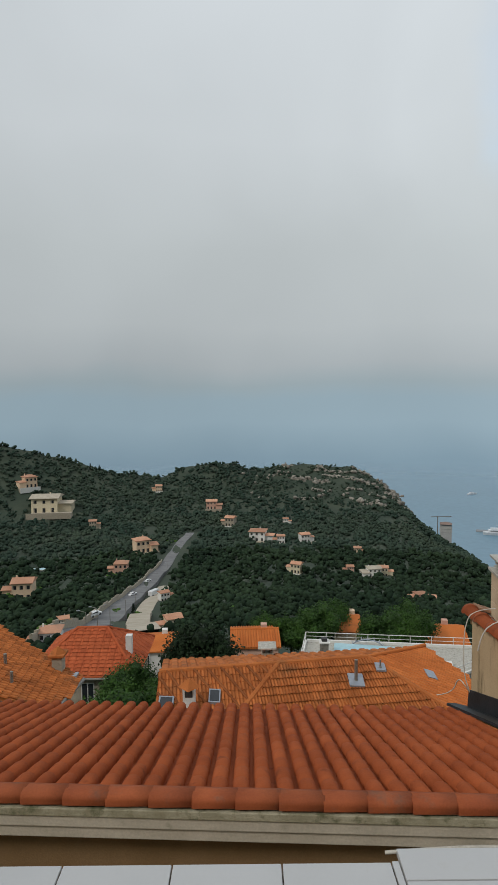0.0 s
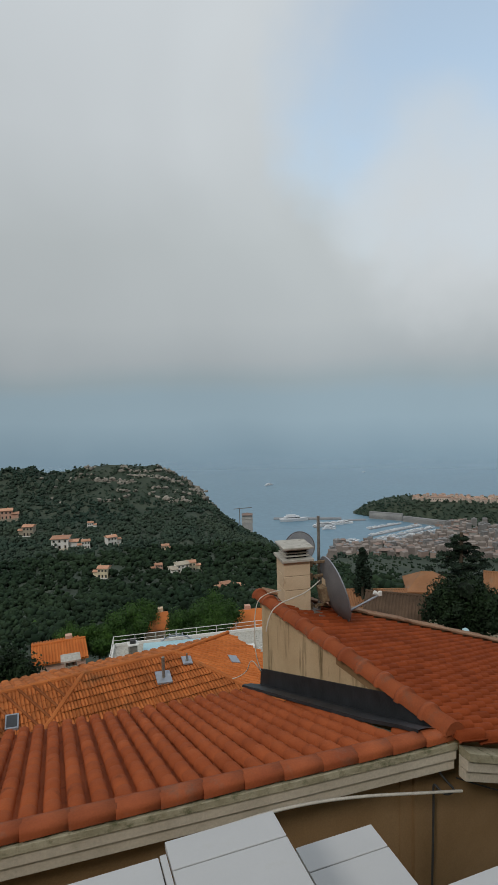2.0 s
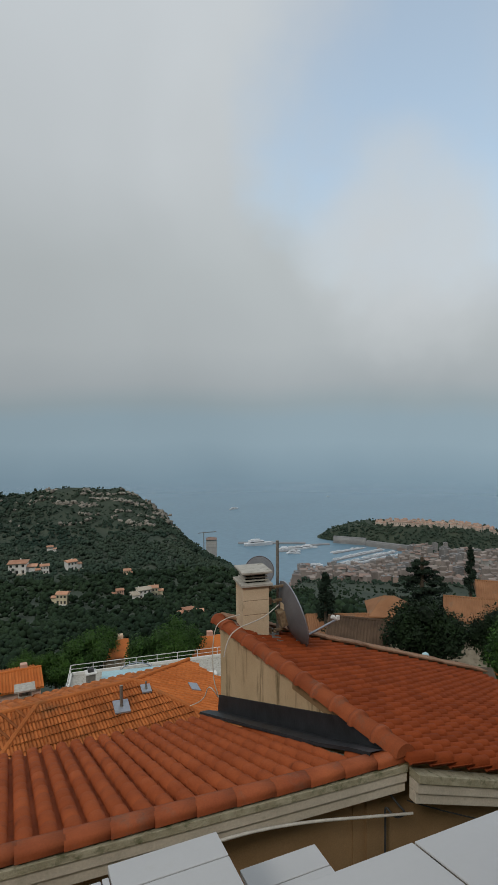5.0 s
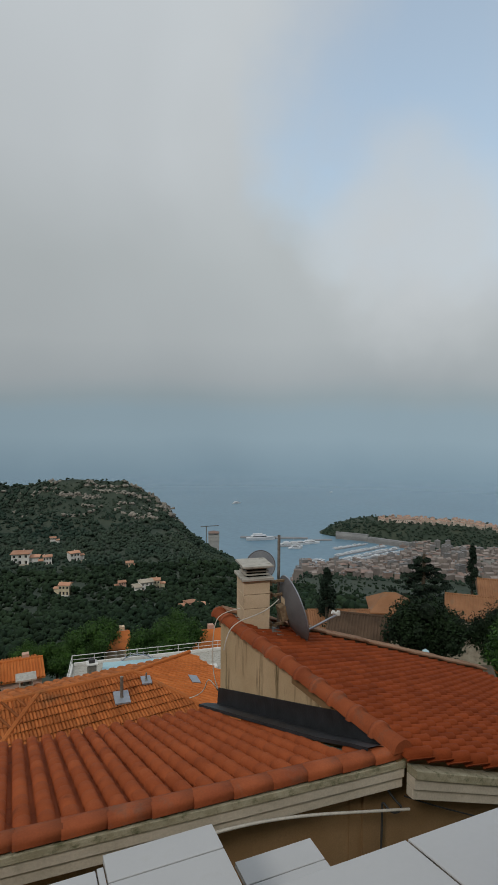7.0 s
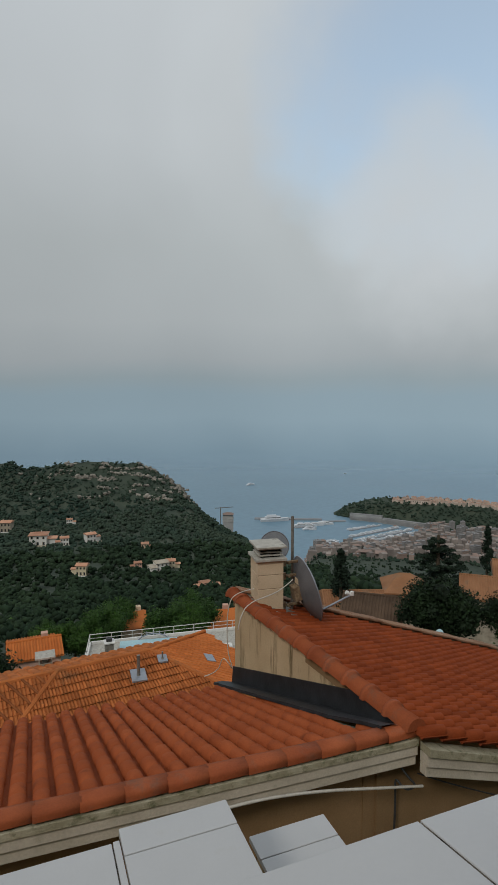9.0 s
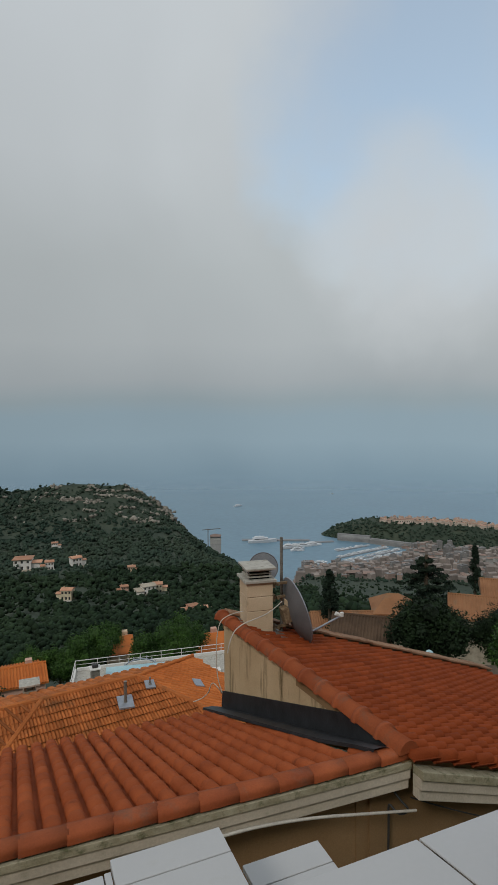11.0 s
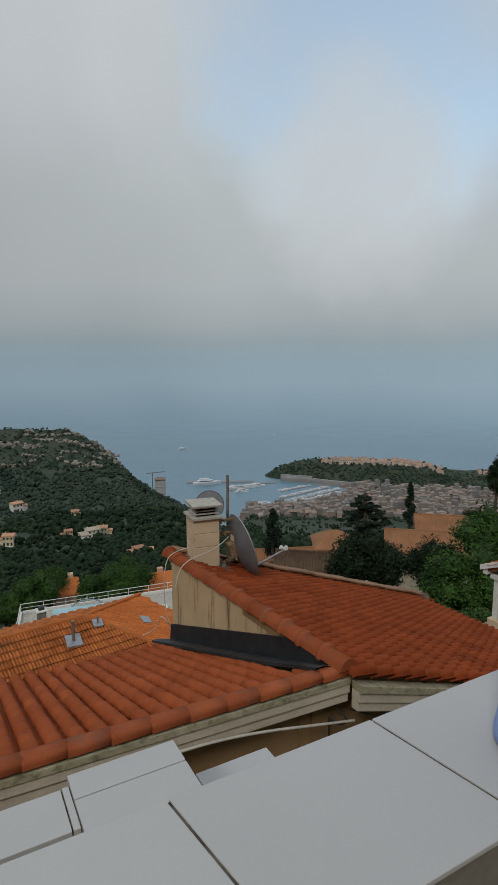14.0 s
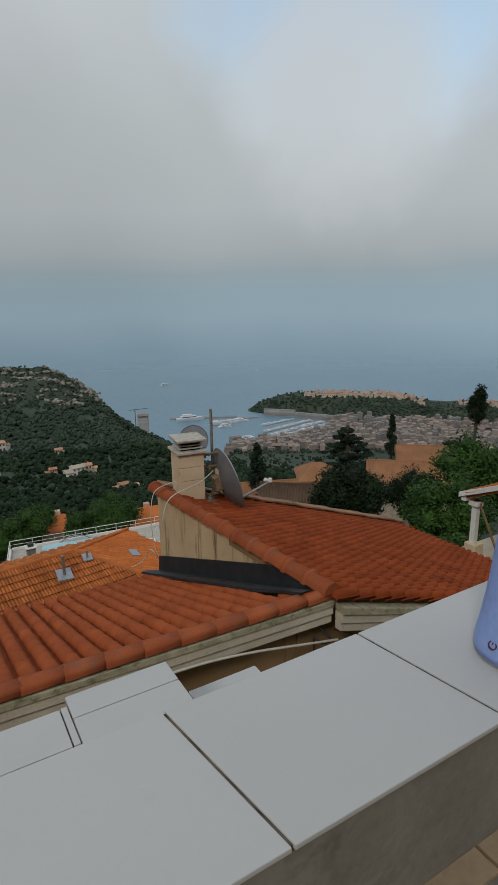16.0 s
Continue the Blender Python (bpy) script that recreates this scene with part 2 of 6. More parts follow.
def slab(bm, pts, thick):
    """A plate: the polygon pts (seen from above anticlockwise), thick metres deep."""
    top = [bm.verts.new(p) for p in pts]
    low = [bm.verts.new((p[0], p[1], p[2] - thick)) for p in pts]
    bm.faces.new(top)
    bm.faces.new(low[::-1])
    n = len(pts)
    for i in range(n):
        bm.faces.new((top[i], low[i], low[(i + 1) % n], top[(i + 1) % n]))
    return bm


def data(name, verts, faces, material, smooth=False):
    me = bpy.data.meshes.new(name)
    me.from_pydata([tuple(v) for v in verts], [], [tuple(f) for f in faces])
    me.materials.append(material)
    if smooth:
        me.polygons.foreach_set("use_smooth", [True] * len(me.polygons))
    me.update()
    return me


# ---- ground, sea ----
EYE0 = Vector((0.4, 0.37, -0.385))
SEA_Z = -455.0


def step(x, a, b):
    t = min(max((x - a) / (b - a), 0), 1)
    return t * t * (3 - 2 * t)


def ridge_dip(b):
    """How far the hill's crest lies below the eye's level, as a slope, by bearing."""
    return float(np.interp(b, [-60, -24, -18, -13.5, -8.6, -6.3, -1.2, 0, 5.1, 10.7, 13.5, 14.8, 16.7, 18.8, 21.3, 23.3, 26, 30],
                           [0.0, 0.059, 0.086, 0.113, 0.122, 0.105, 0.10, 0.112, 0.102, 0.108, 0.134, 0.156, 0.198, 0.228, 0.25, 0.27, 0.295, 0.33]))


R_HILL = [8, 14, 25, 45, 80, 140, 220, 350, 550, 800]
D_HILL = [1.6, 1.05, 0.74, 0.55, 0.44, 0.395, 0.37, 0.325, 0.262, 0.19]
R_COAST = [8, 14, 25, 45, 80, 140, 300, 600, 900, 1200, 1500, 1720, 1760, 2600]
D_COAST = [1.6, 0.95, 0.62, 0.47, 0.385, 0.35, 0.335, 0.318, 0.302, 0.287, 0.274, 0.2640, 0.2630, 0.18]


def shore(b):
    """How far off the land ends at the sea, by bearing."""
    return float(np.interp(b, [20, 24, 27, 30, 32, 36, 38.5, 39.6, 60], [2060, 2000, 1880, 1740, 1770, 1830, 1960, 2140, 2140]))


def ground_z(b, r):
    crest = ridge_dip(b)
    if r <= 1000:
        hill = float(np.interp(r, R_HILL + [1000], [max(d, crest + 0.002) if k > 3 else d for k, d in enumerate(D_HILL)] + [crest]))
    else:
        hill = crest + (r - 1000) / 300 * 0.3
    rc = shore(b)
    q = r if r < 1200 else 1200 + (r - 1200) / (rc - 1200) * 520 if r < rc else 1720 + r - rc
    coast = q * float(np.interp(q, R_COAST, D_COAST))
    k = step(b, 21, 29)
    z = EYE0.z - r * hill * (1 - k) - coast * k
    if b < -60 or b > 80:
        z += 0.6 * r * min(1, (b - 80) / 30 if b > 80 else (-60 - b) / 30)
    if 90 < r < 1400:
        z += min(r, 400) * 0.012 * noise.noise(Vector((b * 0.12 * r / 60, r / 60, 3)))
    return max(z, SEA_Z - 6)


def spot(b, r, lift=0.0):
    a = radians(b)
    return Vector((EYE0.x + r * math.sin(a), EYE0.y + r * math.cos(a), ground_z(b, r) + lift))


def ground():
    bs = [b / 2 for b in range(-120, 161)] + list(range(86, 300, 6))
    rs = [8, 11, 14, 19, 25, 34, 45, 60, 80, 105, 140, 175, 220, 265, 310, 350, 400, 450, 500, 550, 610, 670, 730, 790, 850, 900, 940, 970, 1000, 1030, 1080, 1150, 1230,
          1300, 1400, 1500, 1600, 1680, 1720, 1760, 1850, 2000, 2200, 2350, 2450, 2600]
    verts = [Vector((EYE0.x, EYE0.y, -14.0))] + [spot(b if b <= 180 else b - 360, r) for b in bs for r in rs]
    n, k, faces = len(bs), len(rs), []
    for i in range(n):
        j = (i + 1) % n
        faces.append((0, 1 + j * k, 1 + i * k))
        for q in range(k - 1):
            faces.append((1 + i * k + q, 1 + j * k + q, 1 + j * k + q + 1, 1 + i * k + q + 1))
    tagged(new("ground", data("ground", verts, faces, EARTH, True)), "steep wooded ground of the valley, hill and coast", "ground", kind="structure")
    bm = bmesh.new()
    bmesh.ops.create_circle(bm, cap_ends=True, segments=96, radius=4900)
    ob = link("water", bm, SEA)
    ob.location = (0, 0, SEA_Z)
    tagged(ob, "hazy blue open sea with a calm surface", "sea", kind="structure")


ground()


def blob_field(name, spots, material, label, seed=1):
    """Crowns of far trees, each a handful of ragged clumps."""
    rs = np.random.RandomState(seed)
    bm = bmesh.new()
    bmesh.ops.create_icosphere(bm, subdivisions=1, radius=1.0)
    base = np.array([v.co[:] for v in bm.verts])
    tri = np.array([[v.index for v in f.verts] for f in bm.faces])
    bm.free()
    vs, fs, k = [], [], 0
    for p, r, tall, n in spots:
        for i in range(n):
            c = rs.normal(size=3) * (0.42, 0.42, 0.30) * r * (1, 1, tall) if i else np.zeros(3)
            rr = r * (rs.uniform(0.38, 0.62) if n < 12 else rs.uniform(0.22, 0.40))
            v = base * (1 + 0.9 * (rs.rand(len(base), 1) - 0.5)) * (rr, rr, rr * (0.5 + tall * 0.4))
            vs.append(v + np.array(p) + c + (0, 0, r * tall * 0.6))
            fs.append(tri + k * len(base))
            k += 1
    me = bpy.data.meshes.new(name)
    vs, fs = np.concatenate(vs), np.concatenate(fs)
    me.vertices.add(len(vs)); me.vertices.foreach_set("co", vs.ravel())
    me.loops.add(fs.size); me.loops.foreach_set("vertex_index", fs.ravel().astype(np.int32))
    me.polygons.add(len(fs)); me.polygons.foreach_set("loop_start", np.arange(0, fs.size, 3, dtype=np.int32))
    me.update(calc_edges=True)
    me.materials.append(material)
    return tagged(new(name, me), label, "woods", kind="stuff")


CLEAR = []      # open places kept free of trees: x, y, radius


def open_place(p):
    return any((p.x - x) ** 2 + (p.y - y) ** 2 < r * r for x, y, r in CLEAR)


def woods():
    rnd = random.Random(5)
    spots = []
    while len(spots) < 14600:
        b, r = rnd.uniform(-30, 30), 75 + 930 * rnd.random() ** 0.62
        if r > 1004 or noise.noise(Vector((b * 0.25, r * 0.01, 9))) > 0.58:
            continue
        p = spot(b, r)
        dip = (EYE0.z - p.z) / r
        bare = step(b, 1, 6) * (1 - step(dip, 0.15, 0.2))
        if rnd.random() < bare * (0.14 + 0.8 * noise.noise(Vector((b * 0.5, r * 0.03, 2)))) or open_place(p):
            continue
        k = 0.7 if rnd.random() < bare else 1.0
        spots.append((p, rnd.uniform(1.6, 3.8) * (0.7 + min(r, 450) / 1500) * k * (1.15 if r > 450 else 1.0), rnd.uniform(0.7, 1.3), 12 if r < 230 else 6 if r < 350 else 4))
    while len(spots) < 15800:
        b, r = rnd.uniform(23, 62), rnd.uniform(85, 1250)
        p = spot(b, r)
        if not open_place(p):
            spots.append((p, rnd.uniform(2.0, 4.2) * min(1, 0.15 + r / 260), rnd.uniform(0.8, 1.4), 6 if r < 300 else 4))
    while len(spots) < 17100:
        b, r = rnd.uniform(22, 58), rnd.uniform(75, 420)
        p = spot(b, r)
        if not open_place(p):
            spots.append((p, rnd.uniform(1.6, 3.4) * min(1, 0.15 + r / 260), rnd.uniform(0.8, 1.4), 12 if r < 230 else 6))
    # crowns on the far hill take the green with haze painted in
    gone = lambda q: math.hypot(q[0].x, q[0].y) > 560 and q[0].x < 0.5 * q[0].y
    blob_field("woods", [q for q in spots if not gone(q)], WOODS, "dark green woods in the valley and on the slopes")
    blob_field("hill_woods", [q for q in spots if gone(q)], WOODS_HAZED, "pine woods covering the far hill, haze mixed into their green", 3)


# ---- the house next door ----
def barrel_tile(width, length, rise, segments=6, nose=0.018):
    """One roof tile: a round cover and a flat pan, its lower end raised and closed."""
    cover = []
    for i in range(segments + 1):
        a = math.pi * i / segments
        cover.append((width * (0.385 - 0.385 * math.cos(a)), rise * math.sin(a) ** 0.75 if 0 < i < segments else -0.012))
    pan = [(width * 0.74, 0.004), (width * 0.79, -0.020), (width * 0.97, -0.020), (width * 1.03, 0.004)]
    verts, faces = [], []
    for prof, front in ((cover, True), (pan, False)):
        n, k = len(prof), len(verts)
        verts += [(x, 0, z) for x, z in prof] + [(x, length, z + nose) for x, z in prof]
        faces += [(k + i, k + i + 1, k + n + i + 1, k + n + i) for i in range(n - 1)]
        if front:
            faces.append(tuple(range(k + n - 1, k - 1, -1)))
            # the open lower end, with the thickness of the clay
            k = len(verts)
            verts += [(x, length, z + nose) for x, z in prof] + [(x, length - 0.012, max(z * 0.72, -0.012) + nose - 0.020) for x, z in prof]
            faces += [(k + i, k + i + 1, k + n + i + 1, k + n + i) for i in range(n - 1)]
    return verts, faces


def tiled(parent, frame_m, cols, rows, width, pitch, inside, near, length_over=0.06, rise=0.052, nose=0.018, start=lambda c: 0.0, tone=None):
    """Tiles in rows on a slope; frame_m: local x along the course, y down the slope. Those near by are pieces, the rest one mesh."""
    verts, faces = barrel_tile(width, pitch + length_over, rise, 8, nose)
    one, joined = tone or (TILE, TILE_JOINED)
    me = data("tile", verts, faces, one, True)
    far_v, far_f = [], []
    rnd = random.Random(3)
    for r in rows:
        for c in cols:
            o = frame_m @ Matrix.Translation((c * width + rnd.uniform(-0.003, 0.003), r * pitch + start(c) + rnd.uniform(-0.006, 0.006), rnd.uniform(0, 0.003)))
            mid = o @ Vector((width / 2, pitch / 2, 0))
            if not inside(mid):
                continue
            if near(mid):
                t = new("tile", me)
                t.matrix_world = o
                t.parent = parent
                t.matrix_parent_inverse = parent.matrix_world.inverted()
            else:
                k = len(far_v)
                far_v += [o @ Vector(v) for v in verts]
                far_f += [tuple(i + k for i in f) for f in faces]
    if far_v:
        ob = new("tiles", data("tiles", far_v, far_f, joined, True))
        ob.parent = parent
        ob.matrix_parent_inverse = parent.matrix_world.inverted()
        tagged(ob, kind="stuff")


S_LEFT, S_RIGHT = 0.35, 0.36                  # falls of the two roofs
RIDGE_A, RIDGE_B = Vector((4.36, 4.72, -3.74)), Vector((4.0, 9.33, -3.74))
RDIR = Vector((RIDGE_B.x - RIDGE_A.x, RIDGE_B.y - RIDGE_A.y, 0)).normalized()
FDIR = Vector((RDIR.y, -RDIR.x, 0))           # down the farther roof


def left_z(y, x=4.0):
    return -3.82 - S_LEFT * (y + 0.05 * x - 5.015)


def right_z(p):
    return RIDGE_A.z - 0.05 - S_RIGHT * (Vector((p[0], p[1], 0)) - Vector((RIDGE_A.x, RIDGE_A.y, 0))).dot(FDIR)


def verge_x(y):
    return RIDGE_A.x + (y - RIDGE_A.y) / (RIDGE_B.y - RIDGE_A.y) * (RIDGE_B.x - RIDGE_A.x)


def neighbour():
    house = empty("house", Matrix(), label="cream rendered house with terracotta tile roofs below the terrace", category="house")
    bm = slab(bmesh.new(), [(x, y, left_z(y, x) - 0.03) for x, y in ((-7, 5.43), (4.15, 4.86), (3.8, 9.1), (-7, 9.1))], 0.12)
    left = part("roof", bm, BROWN_WALL, house)
    bm = slab(bmesh.new(), [(x, y, right_z((x, y)) - 0.03) for x, y in ((4.3, 4.80), (10.7, 5.28), (10.65, 9.80), (4.0, 9.30))], 0.12)
    right = part("roof", bm, BROWN_WALL, house)
    # walls under the eaves
    sk = Matrix(((1, 0, 0, 0), (-0.05, 1, 0, -0.085), (0, 0, 1, 0), (0, 0, 0, 1)))
    part("wall", boxed((-7, 5.42, -9), (4.1, 5.6, -4.12), 0, sk), BROWN_WALL, house)
    part("wall", boxed((3.95, 5.12, -9), (4.2, 5.35, -4.16)), BROWN_WALL, house)
    fall = Matrix(((1, 0, 0, 0), (0.078, 1, 0, -0.078 * 4.35), (-S_RIGHT, 0, 1, S_RIGHT * 4.35), (0, 0, 0, 1)))
    part("wall", boxed((4.1, 5.1, -9), (10.2, 5.35, -3.98), 0, fall), BROWN_WALL, house)
    # mortar band and boards under the caps
    for y0, y1, z0, z1, mat, nm in ((5.08, 5.17, -3.94, -3.87, MOSS, "mortar_band"), (5.10, 5.17, -4.05, -3.945, FASCIA, "fascia_board"), (5.13, 5.17, -4.17, -4.055, FASCIA, "fascia_board")):
        part(nm, boxed((-7, y0, z0), (4.40, y1, z1), 0.006, sk), mat, house)
    for y0, y1, z0, z1, mat, nm in ((4.62, 4.78, -3.96, -3.87, MOSS, "mortar_band"), (4.65, 4.78, -4.08, -3.965, FASCIA, "fascia_board"), (4.68, 4.78, -4.2, -4.085, FASCIA, "fascia_board")):
        part(nm, boxed((4.42, y0, z0), (10.4, y1, z1), 0.006, fall), mat, house)
    # stained gable wall and its dark flashing
    bm = bmesh.new()
    q = [(verge_x(y) - 0.03, y) for y in (4.95, 9.18)]
    low = [Vector((x, y, left_z(y) - 0.1)) for x, y in q]
    top = [Vector((x, y, RIDGE_A.z - 0.02)) for x, y in q]
    off = Vector((0.2, 0.04, 0))
    vs = [bm.verts.new(p) for p in (low[0], low[1], top[1], top[0], low[0] + off, low[1] + off, top[1] + off, top[0] + off)]
    for f in ((0, 3, 2, 1), (4, 5, 6, 7), (1, 2, 6, 5), (0, 4, 7, 3), (3, 7, 6, 2), (0, 1, 5, 4)):
        bm.faces.new([vs[i] for i in f])
    part("gable_wall", bm, CREAM_WALL, house)
    bm = bmesh.new()
    pr = [(-0.42, 0.10), (-0.41, 0.14), (-0.26, 0.135), (-0.08, 0.085), (-0.06, 0.36), (-0.04, 0.36)]
    up = lambda y: min(1.0, max(0.12, (RIDGE_A.z - 0.05 - left_z(y)) / 0.34))
    rings = [[bm.verts.new((verge_x(y) + a * (1 if y > 5.2 else 0.8), y, left_z(y) + (b if a < -0.07 else b * up(y)))) for a, b in pr] for y in (4.90, 5.2, 5.7, 6.2, 7.0, 8.0, 9.2)]
    for a, b in zip(rings, rings[1:]):
        for i in range(len(pr) - 1):
            bm.faces.new((a[i], a[i + 1], b[i + 1], b[i]))
    bmesh.ops.recalc_face_normals(bm, faces=bm.faces)
    part("flashing", bm, BITUMEN, house)
    across, down = Vector((1, 0, -0.05 * S_LEFT)), Vector((0, 1, -S_LEFT)).normalized()
    fl = Matrix.Translation((-6.6, 4.85, left_z(4.85, -6.6))) @ Matrix((across, down, across.cross(down).normalized())).transposed().to_4x4()
    tiled(left, fl, range(0, 54), range(0, 12), 0.207, 0.360, lambda p: p.x < verge_x(p.y) - 0.27 and p.y < 9.25, lambda p: p.x > -1.5,
          rise=0.078, nose=0.018, start=lambda c: (5.085 - 0.05 * (-6.6 + 0.207 * c) - 4.85) * math.sqrt(1 + S_LEFT ** 2))
    top = RIDGE_A + RDIR * 4.6
    fr = Matrix.Translation((top.x, top.y, RIDGE_A.z - 0.05)) @ Matrix((-RDIR, FDIR, (0, 0, 1))).transposed().to_4x4() @ Matrix.Rotation(-math.atan(S_RIGHT), 4, "X")
    tiled(right, fr, range(0, 32), range(0, 23), 0.155, 0.30, lambda p: -0.12 < (p - RIDGE_A).dot(RDIR) < 4.58 and p.x < 10.75, lambda p: p.y < 6.5, rise=0.068, nose=0.055, tone=RIGHT_TILE)
    # the farther edge, its mortar and flat edge tiles
    rim = Matrix.Translation(RIDGE_B + Vector((0, 0, 0.09))) @ Matrix((FDIR, RDIR, (0, 0, 1))).transposed().to_4x4() @ Matrix(((1, 0, 0, 0), (0, 1, 0, 0), (-S_RIGHT, 0, 1, 0), (0, 0, 0, 1)))
    part("edge_band", boxed((0.05, -0.02, -0.25), (6.85, 0.12, -0.01), 0.006, rim), MOSS, house)
    for i in range(19):
        part("edge_tile", boxed((0.12 + i * 0.35, -0.10, -0.005 + 0.006 * (i % 3)), (0.48 + i * 0.35, 0.16, 0.04 + 0.006 * (i % 3)), 0.012, rim), EDGE_CLAY, house)
    # half-round caps
    for a, b, r, n in ((Vector((-6.9, 5.426, -3.815)), Vector((4.42, 4.86, -3.815)), 0.098, 30), (RIDGE_A + Vector((0, 0.05, -0.02)), RIDGE_B + Vector((0, 0, -0.02)), 0.125, 12)):
        d = (b - a) / n
        bm = bmesh.new()
        L = d.length
        rings = []
        for y, rr in ((0.0, r), (L * 0.88, r * 0.9), (L * 0.88, r * 1.12), (L * 1.05, r * 1.14)) if n < 20 else ((0.0, r), (L * 1.04, r * 0.94)):
            if n < 20:
                ring = [(rr * math.cos(t), rr * math.sin(t)) for t in [math.pi * (i / 8) for i in range(9)]]
            else:       # low caps: a rounded front and a nearly flat back
                ring = [(rr * u, r * v) for u, v in ((0.86, -0.28), (0.88, 0.20), (0.82, 0.42), (0.66, 0.58), (0.40, 0.67), (0.0, 0.71), (-0.5, 0.66), (-0.92, 0.56), (-1.0, 0.0))]
                ring = [(u, v * rr / r + (0.004 if y else 0)) for u, v in ring]
            rings.append([bm.verts.new((u, y, v)) for u, v in ring])
        for p, q in zip(rings, rings[1:]):
            for i in range(8):
                bm.faces.new((p[i], q[i], q[i + 1], p[i + 1]))
        bm.faces.new(rings[0]); bm.faces.new(rings[-1][::-1])
        me = bpy.data.meshes.new("ridge_cap")
        bm.to_mesh(me); bm.free()
        me.materials.append(CAP)
        for p in me.polygons:
            p.use_smooth = len(p.vertices) == 4
        for i in range(n):
            c = new("ridge_cap", me)
            y = d.normalized(); x = y.cross(Vector((0, 0, 1))).normalized(); z = x.cross(y)
            c.matrix_world = Matrix.Translation(a + d * i) @ Matrix((x, y, z)).transposed().to_4x4() @ Matrix.Rotation(radians(random.uniform(-1, 1)), 4, "Z")
            c.parent = left if n > 20 else right
    return house


neighbour()


# ---- terrace parapets ----
def parapets():
    wall = tagged(new("parapet"), "low white-slabbed parapet wall of the terrace, grey cement below", "parapet", kind="structure")
    part("beam", boxed((-3.0, 0.70, -1.36), (3.5, 0.975, -1.122), 0.008), CEMENT, wall)
    for x in (-2.9, -1.3, 0.30, 2.6):
        part("pier", boxed((x, 0.72, -2.1), (x + 0.82, 0.955, -1.36), 0.01), CREAM_WALL, wall)
    part("joint_bed", boxed((-3.0, 0.695, -1.1215), (3.5, 0.985, -1.1125)), JOINT, wall)
    for i in range(-9, 7):
        x = 0.90 + i * 0.41
        sh = Matrix(((1, -0.16, 0, 0.16 * 0.99), (0, 1, 0, 0), (0, 0, 1, 0), (0, 0, 0, 1)))
        part("slab", boxed((x + 0.0025, 0.69, -1.119), (x + 0.4075, 0.99, -1.11), 0.002, sh), WHITE, wall)
    low = tagged(new("parapet"), "lower white-slabbed wall below the terrace", "parapet", kind="structure")
    part("wall", boxed((-3.0, 2.34, -6.5), (1.0, 2.5, -2.28)), CREAM_WALL, low)
    part("joint_bed", boxed((-3.0, 2.32, -2.281), (1.0, 2.53, -2.258)), JOINT, low)
    for i in range(-8, 3):
        x = -0.37 + i * 0.448
        part("slab", boxed((x + 0.003, 2.30, -2.278), (x + 0.445, 2.55, -2.25), 0.004), WHITE, low)
    part("slab", boxed((0.977, 2.30, -2.278), (1.005, 2.555, -2.249), 0.003), WHITE, low)
    for x0, x1, y1, yj, z in ((1.01, 1.51, 2.61, 2.45, -2.24), (1.70, 2.14, 2.79, 2.63, -2.62)):
        p = tagged(new("pier"), "square wall pier capped with white slabs", "pier", kind="structure")
        part("wall", boxed((x0 + 0.03, y1 - 0.7, -6.5), (x1 - 0.03, y1 - 0.03, z - 0.03)), CREAM_WALL, p)
        part("slab", boxed((x0, yj + 0.003, z - 0.03), (x1, y1, z), 0.004), WHITE, p)
        part("slab", boxed((x0, y1 - 0.9, z - 0.03), (x1, yj - 0.003, z), 0.004), WHITE, p)


parapets()


# ---- more materials ----
CHIMNEY = surface("chimney_render", (0.55, 0.42, 0.28), (0.62, 0.49, 0.34), 3, 0.9, 0.3, 70, stain=(0.30, 0.22, 0.14), stain_scale=4, stain_from=0.62)
SLATE_CAP = surface("concrete_cap", (0.36, 0.34, 0.30), (0.48, 0.46, 0.41), 6, 0.9, 0.4, 60, stain=(0.16, 0.15, 0.12), stain_scale=8)
# near-black that paints the shade in the chimney cowl's gaps
GAP_SHADE = surface("gap_shade", (0.006, 0.006, 0.006), (0.014, 0.013, 0.012), 10, 0.95, 0.2, 60)
DISH = surface("grey_painted_dish", (0.13, 0.13, 0.14), (0.17, 0.17, 0.18), 4, 0.45, 0.05, 60)
STEEL = surface("galvanised_steel", (0.20, 0.19, 0.17), (0.34, 0.32, 0.29), 20, 0.5, 0.1, 80, metal=0.6)
RUST = surface("rusty_bracket", (0.16, 0.10, 0.06), (0.30, 0.22, 0.13), 20, 0.8, 0.3, 80)
CABLE = surface("white_cable", (0.46, 0.43, 0.38), (0.55, 0.52, 0.46), 10, 0.6, 0.05)
DARK_CABLE = surface("dark_cable", (0.03, 0.03, 0.03), (0.05, 0.05, 0.05), 10, 0.6, 0.05)
BLUE = surface("lavender_blue_plastic", (0.26, 0.36, 0.70), (0.27, 0.375, 0.72), 5, 0.45, 0.02, 60)
GREY_PLASTIC = surface("grey_plastic", (0.13, 0.14, 0.16), (0.15, 0.16, 0.18), 5, 0.5, 0.02)
SILVER = surface("silver_plastic", (0.30, 0.32, 0.36), (0.34, 0.36, 0.40), 5, 0.3, 0.02, metal=0.5)
DARK_MARK = surface("dark_red_print", (0.07, 0.02, 0.03), (0.09, 0.03, 0.04), 5, 0.5, 0.0)
FLOOR_TILE = surface("tan_floor_tile", (0.24, 0.17, 0.105), (0.32, 0.235, 0.15), 3, 0.7, 0.2, 50, vary=0.08)
BARK = surface("bark", (0.06, 0.045, 0.03), (0.11, 0.085, 0.06), 4, 0.95, 0.5, 30)
